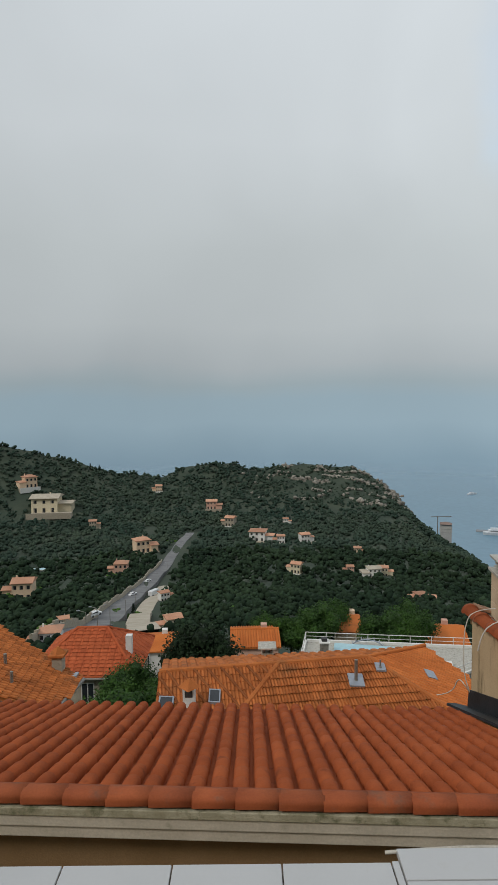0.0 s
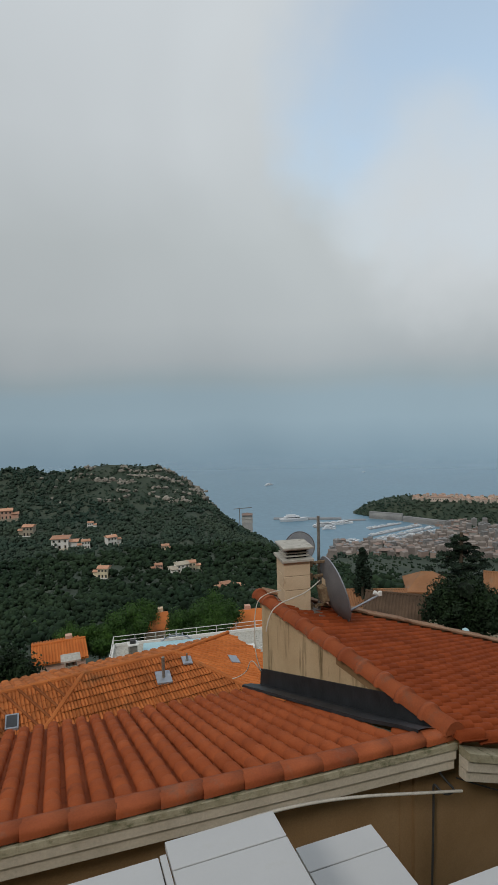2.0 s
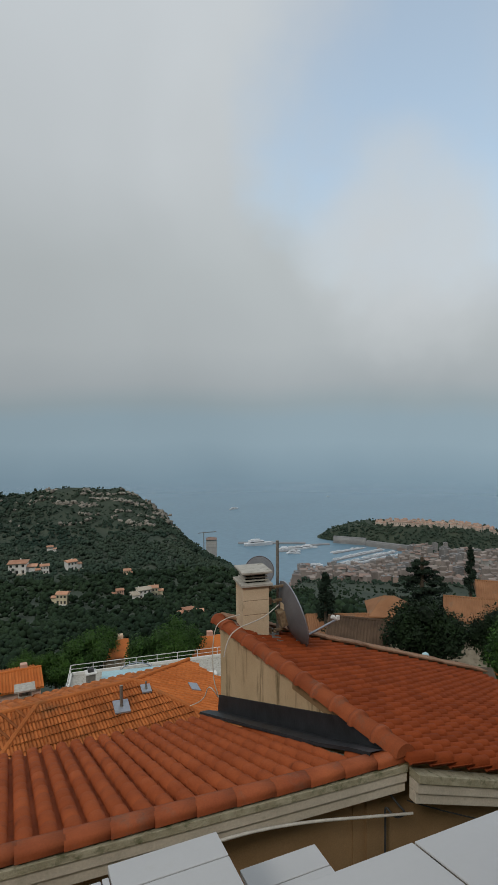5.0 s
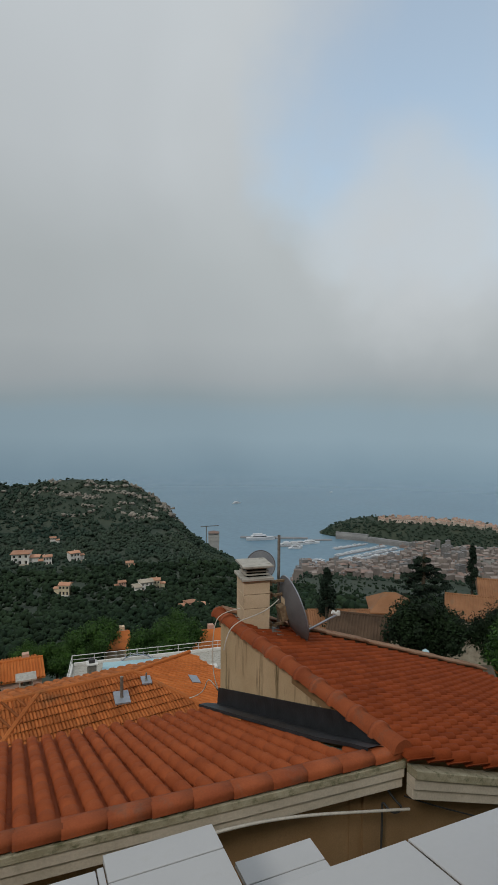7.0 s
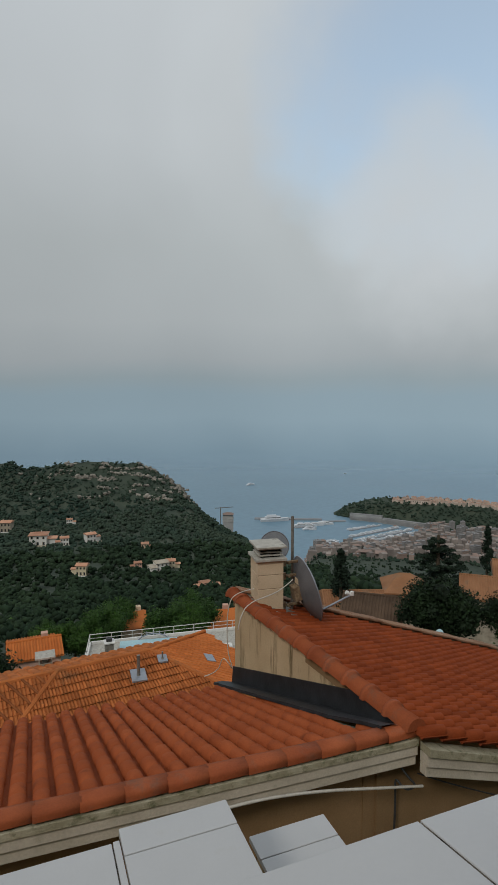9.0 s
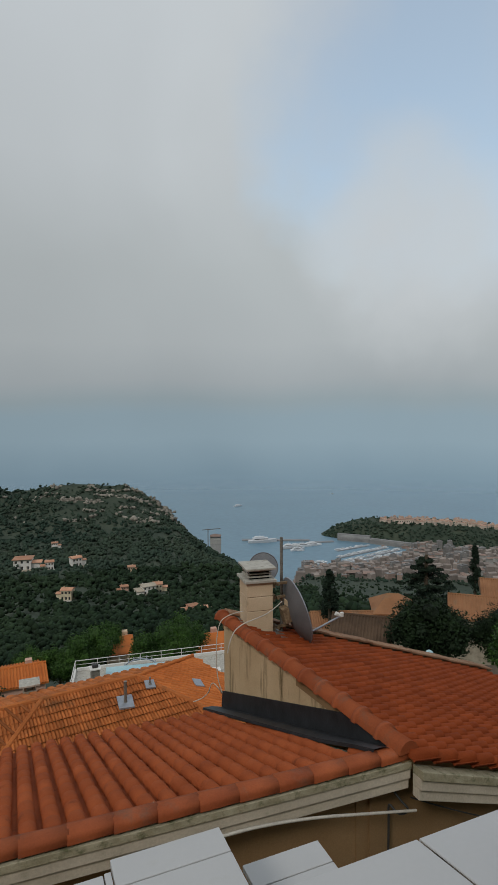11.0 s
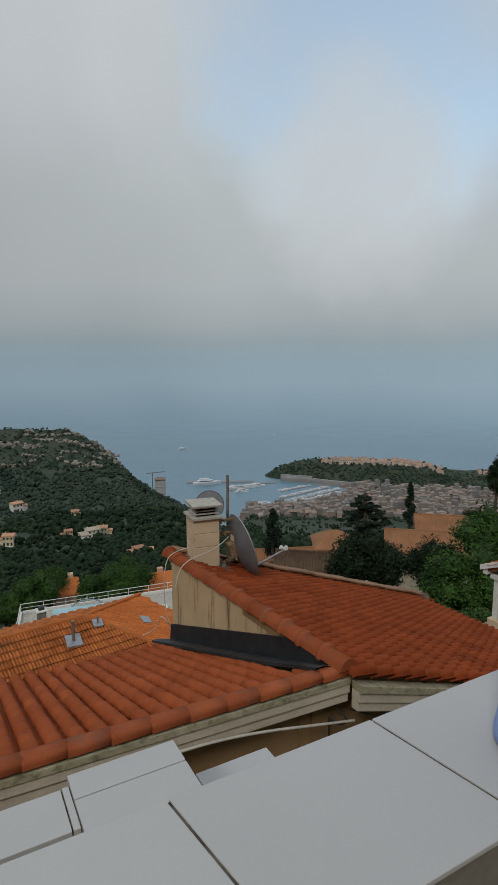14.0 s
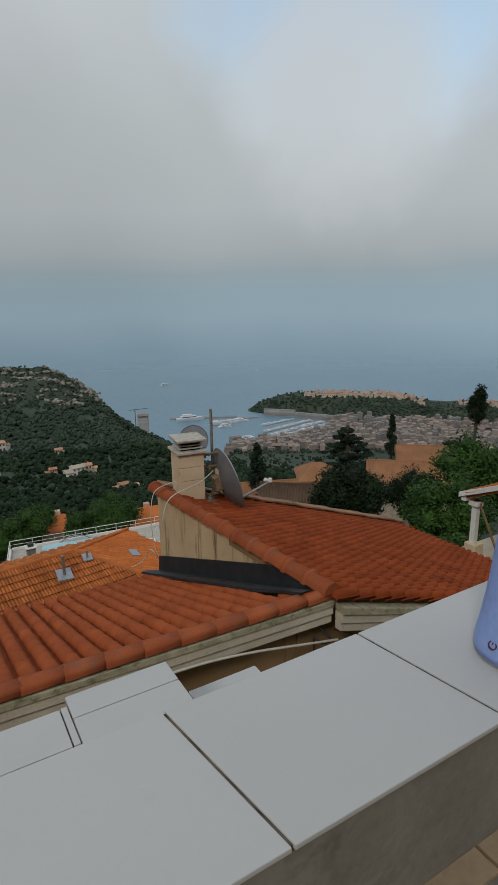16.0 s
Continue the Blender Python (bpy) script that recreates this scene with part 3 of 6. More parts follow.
LEAF = surface("broad_leaf", (0.014, 0.044, 0.005), (0.040, 0.096, 0.011), 0.5, 0.7, 0.0, 4, island=0.45, spec=0.3)
LEAF_DARK = surface("dark_leaf", (0.005, 0.014, 0.004), (0.013, 0.030, 0.008), 0.5, 0.75, 0.0, 4, island=0.4, spec=0.25)
NEEDLE = surface("conifer_needle", (0.008, 0.018, 0.011), (0.018, 0.032, 0.019), 0.5, 0.8, 0.0, 4, island=0.4, spec=0.2)
WHITE_PAINT = surface("white_paint", (0.66, 0.65, 0.62), (0.74, 0.73, 0.70), 1.5, 0.7, 0.1, 20, stain=(0.50, 0.47, 0.42), stain_scale=1.2, stain_from=0.62)
PEACH = surface("peach_render", (0.66, 0.49, 0.34), (0.72, 0.55, 0.39), 0.6, 0.9, 0.1, 10, vary=0.1)
CREAM = surface("cream_render", (0.60, 0.52, 0.36), (0.68, 0.60, 0.44), 0.6, 0.9, 0.1, 10, vary=0.1)
PINK = surface("pink_render", (0.56, 0.33, 0.25), (0.63, 0.40, 0.31), 0.6, 0.9, 0.1, 10, vary=0.1)
STONE = surface("stone_wall", (0.30, 0.26, 0.20), (0.42, 0.37, 0.29), 1.5, 0.95, 0.5, 8, stain=(0.18, 0.15, 0.11), stain_scale=2)
GLASS_DARK = surface("dark_window_glass", (0.015, 0.018, 0.022), (0.03, 0.034, 0.04), 1, 0.12, 0.0, spec=0.6)
ASPHALT = surface("asphalt", (0.13, 0.13, 0.135), (0.19, 0.19, 0.19), 0.15, 0.9, 0.2, 4)
SAND = surface("sandy_path", (0.36, 0.31, 0.24), (0.46, 0.41, 0.33), 0.2, 0.95, 0.2, 4)
ROCK = surface("limestone", (0.17, 0.155, 0.13), (0.29, 0.265, 0.225), 0.1, 0.95, 0.4, 1.0, island=0.25)
POOL = surface("pale_blue_sheet", (0.32, 0.52, 0.58), (0.40, 0.58, 0.63), 0.8, 0.4, 0.05, 10)
LICHEN_ROOF = surface("lichen_roof_tile", (0.065, 0.040, 0.025), (0.115, 0.073, 0.046), 0.8, 0.95, 0.4, 10, stain=(0.19, 0.15, 0.10), stain_scale=2.2, stain_from=0.64)
TAN_ROOF = surface("tan_roof_tile", (0.25, 0.115, 0.052), (0.34, 0.165, 0.08), 0.5, 0.9, 0.3, 10, stain=(0.24, 0.15, 0.09), stain_scale=0.6)
VILLA_ROOF = surface("faded_villa_roof", (0.42, 0.21, 0.13), (0.52, 0.29, 0.19), 0.1, 0.9, 0.0, 2, vary=0.2)
OLD_TOWN = surface("old_town_render", (0.50, 0.40, 0.34), (0.62, 0.52, 0.45), 0.03, 0.9, 0.0, 0.3, vary=0.15)
OLD_TOWN_ROOF = surface("old_town_roof", (0.36, 0.23, 0.17), (0.42, 0.28, 0.21), 0.03, 0.9, 0.0, 0.3, vary=0.15)
CITY = [surface("city_render", a, b, 0.03, 0.9, 0.0, 0.3, vary=0.16) for a, b in
        (((0.24, 0.21, 0.19), (0.30, 0.26, 0.235)), ((0.27, 0.20, 0.17), (0.32, 0.245, 0.21)), ((0.30, 0.295, 0.29), (0.38, 0.375, 0.36)), ((0.20, 0.195, 0.19), (0.26, 0.25, 0.245)))]
CITY_ROOF = [surface("city_roof", a, b, 0.03, 0.9, 0.0, 0.3, vary=0.2) for a, b in (((0.21, 0.15, 0.125), (0.26, 0.185, 0.155)), ((0.18, 0.18, 0.18), (0.23, 0.225, 0.225)))]
BOAT_WHITE = surface("boat_white", (0.60, 0.62, 0.65), (0.66, 0.68, 0.70), 0.2, 0.4, 0.0, vary=0.1)
QUAY = surface("quay_concrete", (0.22, 0.23, 0.24), (0.28, 0.29, 0.30), 0.05, 0.9, 0.0)


def lathe(bm, prof, n=32, m=None):
    """A turned body from (radius, height) pairs."""
    rings = [[bm.verts.new((m or Matrix()) @ Vector((r * math.cos(2 * math.pi * i / n), r * math.sin(2 * math.pi * i / n), z))) for i in range(n)] for r, z in prof]
    for a, b in zip(rings, rings[1:]):
        for i in range(n):
            bm.faces.new((a[i], a[(i + 1) % n], b[(i + 1) % n], b[i]))
    bm.faces.new(rings[0][::-1]); bm.faces.new(rings[-1])
    return bm


def hose(name, pts, r, material, parent=None, label="", category=""):
    cu = bpy.data.curves.new(name, "CURVE")
    cu.dimensions, cu.bevel_depth, cu.bevel_resolution, cu.resolution_u = "3D", r, 2, 8
    sp = cu.splines.new("NURBS")
    sp.points.add(len(pts) - 1)
    for q, p in zip(sp.points, pts):
        q.co = (*p, 1)
    sp.use_endpoint_u, sp.order_u = True, 3
    dg = bpy.context.evaluated_depsgraph_get()
    tmp = bpy.data.objects.new(name, cu)
    me = bpy.data.meshes.new_from_object(tmp)
    bpy.data.objects.remove(tmp)
    me.materials.clear()
    me.materials.append(material)
    ob = new(name, me)
    if parent:
        ob.parent = parent
        if label:
            ob["label"] = label
    else:
        tagged(ob, label, category)
    return ob


# ---- chimney, aerials ----
def chimney():
    base = Vector((4.48, 9.02, -4.04))
    m = Matrix.Translation(base) @ Matrix.Rotation(radians(-8), 4, "Z")
    c = empty("chimney", Matrix(), label="cream rendered chimney with stacked concrete cowl slabs", category="chimney")
    for z0, z1 in ((-0.1, 0.50), (0.508, 0.74), (0.748, 0.985)):
        part("shaft", boxed((-0.195, -0.25, z0), (0.26, 0.25, z1), 0.006, m), CHIMNEY, c)
    part("core", boxed((-0.185, -0.24, 0.0), (0.25, 0.24, 0.98), 0, m), RUST, c)
    part("capping_slab", boxed((-0.235, -0.30, 0.987), (0.315, 0.30, 1.03), 0.006, m), SLATE_CAP, c)
    for w, z in ((0.215, 1.062), (0.205, 1.113), (0.205, 1.164)):
        part("cowl_slab", boxed((0.05 - w, -w, z), (0.05 + w, w, z + 0.018), 0.004, m), SLATE_CAP, c)
    # solid core whose dark colour stands in for shade between the slabs
    part("flue", boxed((-0.12, -0.165, 1.03), (0.22, 0.165, 1.205), 0, m), GAP_SHADE, c, "flue painted near-black for the shade between the slabs")
    part("cowl_top", boxed((-0.215, -0.29, 1.20), (0.315, 0.29, 1.235), 0.008, m), SLATE_CAP, c)
    part("lead_apron", slab(bmesh.new(), [m @ Vector(p) for p in ((-0.3, -0.42, 0.29), (0.5, -0.42, 0.03), (0.5, 0.32, 0.03), (-0.3, 0.32, 0.29))], 0.02), STEEL, c)


def dish(name, centre, facing, r, label, arm=True):
    d = empty(name, Matrix(), label=label, category="satellite dish", group="dishes on the roof")
    f = Vector(facing).normalized()
    q = f.to_track_quat("Z", "Y").to_matrix().to_4x4()
    m = Matrix.Translation(centre) @ q
    prof = [(r * k, 0.16 * r * k * k * 1.9) for k in (0.06, 0.25, 0.45, 0.65, 0.82, 0.94, 1.0)]
    inner = [(rr * 0.985, z + 0.012) for rr, z in prof[::-1]]
    part("reflector", lathe(bmesh.new(), prof + inner, 40, m), DISH, d, smooth=False)
    rim = bmesh.new()
    lathe(rim, [(r * 0.99, 0.30 * r), (r * 1.012, 0.30 * r), (r * 1.012, 0.33 * r), (r * 0.99, 0.33 * r)], 40, m)
    part("rim", rim, SILVER, d)
    part("back_bracket", boxed((-0.09, -0.11, -0.09), (0.09, 0.11, 0.03), 0.01, m), RUST, d)
    return d, m


def aerials():
    k, c = 1.188, Vector((0.622, 0.215, -0.363))
    before = set(scene.objects)
    mast = empty("aerial_mast", Matrix(), label="grey steel aerial mast clamped to the chimney", category="mast")
    a, b = Vector((4.30, 7.60, -3.55)), Vector((4.33, 7.66, -2.06))
    part("pole", rod(bmesh.new(), a, b, 0.022, 12), STEEL, mast)
    for z in (-2.72, -2.92, -3.36):
        bm = bmesh.new()
        box(bm, (4.10, 7.55, z - 0.018), (4.40, 7.585, z + 0.018), 0.004)
        box(bm, (4.12, 7.535, z - 0.05), (4.17, 7.60, z + 0.05), 0.004)
        rod(bm, (4.2, 7.54, z), (4.2, 7.50, z), 0.02, 8)
        part("clamp", bm, RUST, mast)
    part("junction_box", boxed((4.33, 7.46, -3.05), (4.45, 7.58, -2.96), 0.006), CHIMNEY, mast)
    d, m = dish("satellite_dish", Vector((4.36, 7.52, -3.17)), (0.93, -0.10, 0.24), 0.49, "large grey satellite dish with a pale rim on the chimney mast")
    foot = m @ Vector((0, 0, 0.1)) + Vector((0.05, -0.03, -0.42))
    head = Vector((5.20, 7.42, -3.30))
    part("feed_arm", rod(bmesh.new(), foot, head, 0.016, 10), SILVER, d)
    bm = rod(bmesh.new(), head + Vector((0.02, 0, 0.0)), head + Vector((-0.045, 0.01, 0.035)), 0.024, 14)
    rod(bm, head + Vector((-0.04, 0.01, 0.033)), head + Vector((-0.07, 0.018, 0.05)), 0.032, 14)
    part("converter", bm, WHITE_PAINT, d)
    part("converter_clip", boxed((5.20, 7.395, -3.31), (5.25, 7.44, -3.24), 0.008), WHITE_PAINT, d)
    dish("satellite_dish", Vector((4.31, 8.28, -2.66)), (-0.35, -0.9, 0.22), 0.235, "small grey satellite dish behind the chimney")
    hose("roof_cable", [(4.86, 8.70, -3.40), (4.58, 8.55, -3.50), (4.23, 8.40, -3.52), (3.96, 8.35, -3.55), (3.76, 8.30, -3.68), (3.71, 8.30, -3.95)], 0.009, CABLE, None, "white aerial cable looped over the ridge tiles", "cable")
    hose("roof_cable", [(4.18, 8.78, -3.50), (3.92, 8.85, -3.54), (3.73, 8.85, -3.70), (3.71, 8.85, -4.50), (3.80, 8.75, -4.85), (3.68, 8.60, -4.65), (3.60, 8.75, -4.55), (3.58, 8.90, -4.90), (3.38, 9.05, -5.00)], 0.008, CABLE, None, "white aerial cable hanging down the gable wall", "cable")
    hose("cable_duct", [(1.52, 4.84, -4.12), (2.16, 4.84, -4.07), (2.71, 4.84, -4.09), (3.31, 4.84, -4.18), (3.97, 4.84, -4.33), (4.51, 4.84, -4.45)], 0.015, CABLE, None, "pale plastic cable duct bowed along the eave", "cable duct")
    hose("dark_cable", [(4.28, 5.0, -4.2), (4.36, 4.9, -4.35), (4.45, 4.85, -4.44), (4.33, 4.9, -4.5), (4.27, 5.0, -4.38), (4.3, 5.02, -4.6), (4.3, 5.05, -5.6)], 0.012, DARK_CABLE, None, "dark cable coiled and hanging under the eave corner", "cable")
    hose("dark_cable", [(4.45, 4.85, -4.3), (5.0, 4.9, -4.62), (5.8, 4.95, -5.0)], 0.008, DARK_CABLE, None, "thin dark cable slung along the wall", "cable")
    for ob in set(scene.objects) - before:
        if not ob.parent and ob.name.split(".")[0] not in ("cable_duct", "dark_cable", "roof_cable"):
            ob.matrix_world = Matrix.Translation(c) @ Matrix.Scale(k, 4) @ Matrix.Translation(-c)


chimney()
aerials()


# ---- on the parapet ----
def power_lamp():
    lamp = empty("table_lamp", Matrix.Translation((1.516, 0.785, -1.11)), label="tapered lavender-blue portable lamp standing on the parapet", category="lamp")
    k = 0.075
    part("base_ring", lathe(bmesh.new(), [(k * 0.93, 0.0), (k * 0.98, 0.004), (k * 0.98, 0.008)], 40), SILVER, lamp, smooth=False)
    prof = [(k, 0.008), (k * 1.01, 0.022), (k * 0.98, 0.04), (k * 0.91, 0.07), (k * 0.83, 0.115), (k * 0.76, 0.17), (k * 0.70, 0.225), (k * 0.66, 0.27), (k * 0.62, 0.282), (k * 0.5, 0.286)]
    part("body", lathe(bmesh.new(), prof, 48), BLUE, lamp, smooth=True)
    bm = lathe(bmesh.new(), [(k * 0.44, 0.286), (k * 0.45, 0.29), (k * 0.44, 0.312), (k * 0.38, 0.32), (k * 0.1, 0.322)], 32)
    part("top_button", bm, GREY_PLASTIC, lamp, smooth=True)
    # power mark: a broken ring and a bar
    v = Vector((-1.0, 0.02, 0)).normalized()
    side = Vector((-v.y, v.x, 0))
    c = v * (k * 0.945) + Vector((0, 0, 0.042))
    up = (Vector((0, 0, 1)) - v * 0.42).normalized()
    bm = bmesh.new()
    for i in range(14):
        a0, a1 = [radians(90 + 35 + (360 - 70) * j / 14) for j in (i, i + 1)]
        q = [c + v * (0.0035 - 0.0) + (side * math.cos(a) + up * math.sin(a)) * rr for a, rr in ((a0, 0.0065), (a1, 0.0065), (a1, 0.0085), (a0, 0.0085))]
        w = [p - v * 0.004 for p in q]
        vs = [bm.verts.new(p) for p in q + w]
        for f in ((0, 1, 2, 3), (7, 6, 5, 4), (0, 4, 5, 1), (1, 5, 6, 2), (2, 6, 7, 3), (3, 7, 4, 0)):
            bm.faces.new([vs[j] for j in f])
    q = [c + v * 0.0035 + side * x + up * y for x, y in ((-0.001, 0.001), (0.001, 0.001), (0.001, 0.0095), (-0.001, 0.0095))]
    vs = [bm.verts.new(p) for p in q + [p - v * 0.004 for p in q]]
    for f in ((0, 1, 2, 3), (7, 6, 5, 4), (0, 4, 5, 1), (1, 5, 6, 2), (2, 6, 7, 3), (3, 7, 4, 0)):
        bm.faces.new([vs[j] for j in f])
    bmesh.ops.recalc_face_normals(bm, faces=bm.faces)
    part("power_mark", bm, DARK_MARK, lamp, "dark red power symbol")


power_lamp()


# ---- trees ----
def crown_mesh(name, seed, shape, n, leaf, material, clumps, squash=1.0):
    """Leaves in clumps round a crown; shape(rs) gives a clump's centre and radius."""
    rs = np.random.RandomState(seed)
    cs = [shape(rs) for _ in range(clumps)]
    vs, fs = [], []
    bm = bmesh.new()
    bmesh.ops.create_icosphere(bm, subdivisions=2, radius=1.0)
    base = np.array([v.co[:] for v in bm.verts]); tri = [[v.index for v in f.verts] for f in bm.faces]
    bm.free()
    for c, r in cs:
        k = len(vs)
        for v in base * (r * 0.45) * (1 + 0.35 * (rs.rand(len(base), 1) - 0.5)) * (1, 1, squash) + c:
            vs.append(v)
        fs += [tuple(i + k for i in f) for f in tri]
    per = n // clumps
    for c, r in cs:
        d = rs.normal(size=(per, 3)); d /= np.linalg.norm(d, axis=1)[:, None]
        pos = c + d * r * rs.uniform(0.5, 1.12, (per, 1)) * (1, 1, squash)
        for p, dd in zip(pos, d):
            nrm = dd * 0.7 + rs.normal(size=3) * 0.6 + (0, 0, 0.5)
            nrm /= np.linalg.norm(nrm)
            t = np.cross(nrm, rs.normal(size=3)); t /= np.linalg.norm(t)
            u = np.cross(nrm, t)
            s = leaf * rs.uniform(0.6, 1.4)
            k = len(vs)
            vs += [p - t * s, p + u * s * 0.55 - nrm * s * 0.12, p + t * s, p - u * s * 0.55 - nrm * s * 0.12]
            fs += [(k, k + 1, k + 2, k + 3)]
    return data(name, vs, fs, material)


def tree(name, at, trunk_h, crown, trunk_r, label, category="tree", limbs=(), turn=0, size=1.0, group=""):
    t = empty(name, Matrix.Translation(at) @ Matrix.Rotation(radians(turn), 4, "Z") @ Matrix.Diagonal((size, size, size, 1)), label=label, category=category, group=group)
    bm = rod(bmesh.new(), (0, 0, -1.5), (0, 0, trunk_h), trunk_r, 10, trunk_r * 0.6)
    part("trunk", bm, BARK, t)
    for a, b, r in limbs:
        part("limb", rod(bmesh.new(), a, b, r, 6, r * 0.4), BARK, t)
    c = new("crown", crown)
    c.parent = t
    return t


def round_shape(w, h, z, r0, r1):
    def f(rs):
        d = rs.normal(size=3); d /= np.linalg.norm(d)
        k = rs.uniform(0.55, 1.0)
        return np.array((d[0] * w * k, d[1] * w * k, z + d[2] * h * k)), rs.uniform(r0, r1)
    return f


def tier_shape(h, w, z0, tiers):
    def f(rs):
        i = rs.randint(tiers)
        k = i / (tiers - 1)
        a = rs.uniform(0, 6.283)
        rad = w * (1 - k * 0.8) * rs.uniform(0.15, 1.0)
        return np.array((rad * math.cos(a), rad * math.sin(a), z0 + h * k + rs.uniform(-0.2, 0.2))), rs.uniform(0.6, 1.1) * (1.15 - 0.6 * k)
    return f


def spire_shape(h, w):
    def f(rs):
        k = rs.uniform(0, 1)
        a = rs.uniform(0, 6.283)
        rad = w * (1 - k) ** 0.7 * 0.6
        return np.array((rad * math.cos(a), rad * math.sin(a), 0.6 + h * k)), w * (0.55 - 0.38 * k)
    return f


def trees():
    fresh = crown_mesh("crown", 1, round_shape(2.9, 2.0, 4.2, 0.8, 1.5), 16000, 0.13, LEAF, 44)
    dark = crown_mesh("crown", 2, round_shape(2.3, 1.8, 3.2, 0.7, 1.3), 13000, 0.12, LEAF_DARK, 40)
    bushy = crown_mesh("crown", 3, round_shape(1.6, 1.1, 1.3, 0.5, 0.9), 5000, 0.13, LEAF, 26)
    cedar = crown_mesh("crown", 4, tier_shape(5.2, 5.0, 2.2, 7), 12000, 0.13, NEEDLE, 100, 0.28)
    spruce = crown_mesh("crown", 5, spire_shape(6.0, 1.5), 5000, 0.12, NEEDLE, 40)
    cypress = crown_mesh("crown", 6, spire_shape(5.6, 0.95), 4000, 0.10, NEEDLE, 34)
    pine = crown_mesh("crown", 7, round_shape(0.95, 2.3, 8.2, 0.4, 0.8), 5000, 0.12, LEAF_DARK, 26)
    limbs = [((0, 0, 1.6), (1.6, 0.4, 3.6), 0.1), ((0, 0, 1.8), (-1.4, 0.7, 3.8), 0.1), ((0, 0, 1.5), (0.2, -1.5, 3.5), 0.09)]
    g = "broadleaf trees among the houses"
    tree("tree", (28.6, 23.0, -17.2), 4.0, fresh, 0.28, "fresh green broadleaf tree beside the porch house", limbs=limbs, size=0.8, group=g)
    tree("tree", (36.5, 26.5, -17.5), 4.0, fresh, 0.28, "fresh green broadleaf tree behind the porch house", limbs=limbs, size=0.97, turn=120, group=g)
    tree("tree", (29.9, 33.9, -19.6), 3.2, dark, 0.25, "dense dark green tree below the tiled roof", limbs=limbs, size=1.05, group=g)
    tree("tree", (33.4, 35.6, -19.9), 3.2, dark, 0.25, "dense dark green tree below the tiled roof", limbs=limbs, size=0.7, turn=80, group=g)
    tree("tree", (34.5, 31.0, -19.2), 3.2, dark, 0.25, "dense dark green tree below the tiled roof", limbs=limbs, size=0.85, turn=200, group=g)
    tree("tree", (-3.3, 42.2, -22.4), 3.2, dark, 0.25, "dense dark round tree between the houses", limbs=limbs, size=1.0, turn=40, group=g)
    for x, y, z, s, a in ((4.6, 55.5, -25.6, 0.6, 0), (7.4, 56.5, -25.4, 0.68, 60), (2.4, 58.5, -26.0, 0.55, 140), (9.2, 60.5, -26.2, 0.7, 250), (12.6, 50.8, -24.0, 0.66, 30), (14.8, 51.5, -23.7, 0.62, 220), (16.2, 53.5, -24.2, 0.7, 130), (-8.3, 40.5, -24.0, 0.7, 100)):
        tree("tree", (x, y, z), 4.0, fresh, 0.22, "bushy green tree behind the tiled roofs", limbs=limbs, size=s, turn=a, group=g)
    tree("cedar", (46.2, 53.3, -24.4), 8.2, cedar, 0.3, "layered dark cedar above the roofs", "tree", limbs=[((0, 0, 2 + i * 0.7), (2.6 * math.cos(i * 2.1), 2.6 * math.sin(i * 2.1), 2.3 + i * 0.7), 0.07) for i in range(7)])
    tree("spruce", (31.7, 51.5, -23.4), 5.5, spruce, 0.2, "dark pointed conifer behind the satellite dish", "tree", size=1.1)
    tree("cypress", (64.3, 63.7, -26.2), 4.5, cypress, 0.18, "slim dark cypress standing above the houses", "tree", size=1.25)
    tree("cypress", (70.0, 56.0, -26.5), 4.5, dark, 0.18, "dark low tree beside the cypress", "tree", size=0.8)
    tree("pine", (60.3, 45.3, -22.3), 9.5, pine, 0.22, "tall sparse dark pine on the slope", "tree", limbs=[((0, 0, 5), (1.2, 0.3, 7.2), 0.08), ((0, 0, 5.5), (-1.2, -0.4, 7.8), 0.08)])
    tree("pine", (63.2, 42.6, -22.6), 9.0, pine, 0.22, "tall sparse dark pine on the slope", "tree", size=0.88, turn=90, limbs=[((0, 0, 5), (1.2, 0.3, 7.2), 0.08)])
    for b, s in ((-15.75, 2.0), (-15.3, 1.7), (-14.9, 2.2)):
        tree("cypress", spot(b, 985), 4.5, cypress, 0.18, "slim dark cypress on the skyline of the hill", "tree", size=s, group="cypresses on the skyline")
    for b, r, s in ((-13.6, 300, 1.6), (-19.0, 190, 1.0), (-11.9, 210, 1.2)):
        tree("cypress", spot(b, r), 4.5, cypress, 0.18, "slim dark cypress on the valley slope", "tree", size=s, group="cypresses on the slope")
    for x, y, z, s, a in ((-6.9, 29.4, -17.9, 0.9, 0), (-4.6, 30.5, -17.9, 0.8, 90), (-2.7, 29.0, -17.6, 0.8, 45), (-3.2, 33.0, -18.6, 1.0, 200), (16.6, 13.0, -10.4, 0.5, 0), (17.4, 12.2, -10.4, 0.45, 80), (15.9, 13.8, -10.6, 0.5, 10), (19.0, 41.0, -20.0, 0.7, 0)):
        tree("shrub", (x, y, z), 0.8, bushy, 0.1, "leafy green shrub growing between the houses", "shrub", size=s, turn=a, group="shrubs between the houses")


trees()


# ---- houses ----
def in_poly(p, poly):
    n, ok = len(poly), False
    for i in range(n):
        (x0, y0), (x1, y1) = poly[i], poly[(i + 1) % n]
        if (y0 > p[1]) != (y1 > p[1]) and p[0] < (x1 - x0) * (p[1] - y0) / (y1 - y0) + x0:
            ok = not ok
    return ok


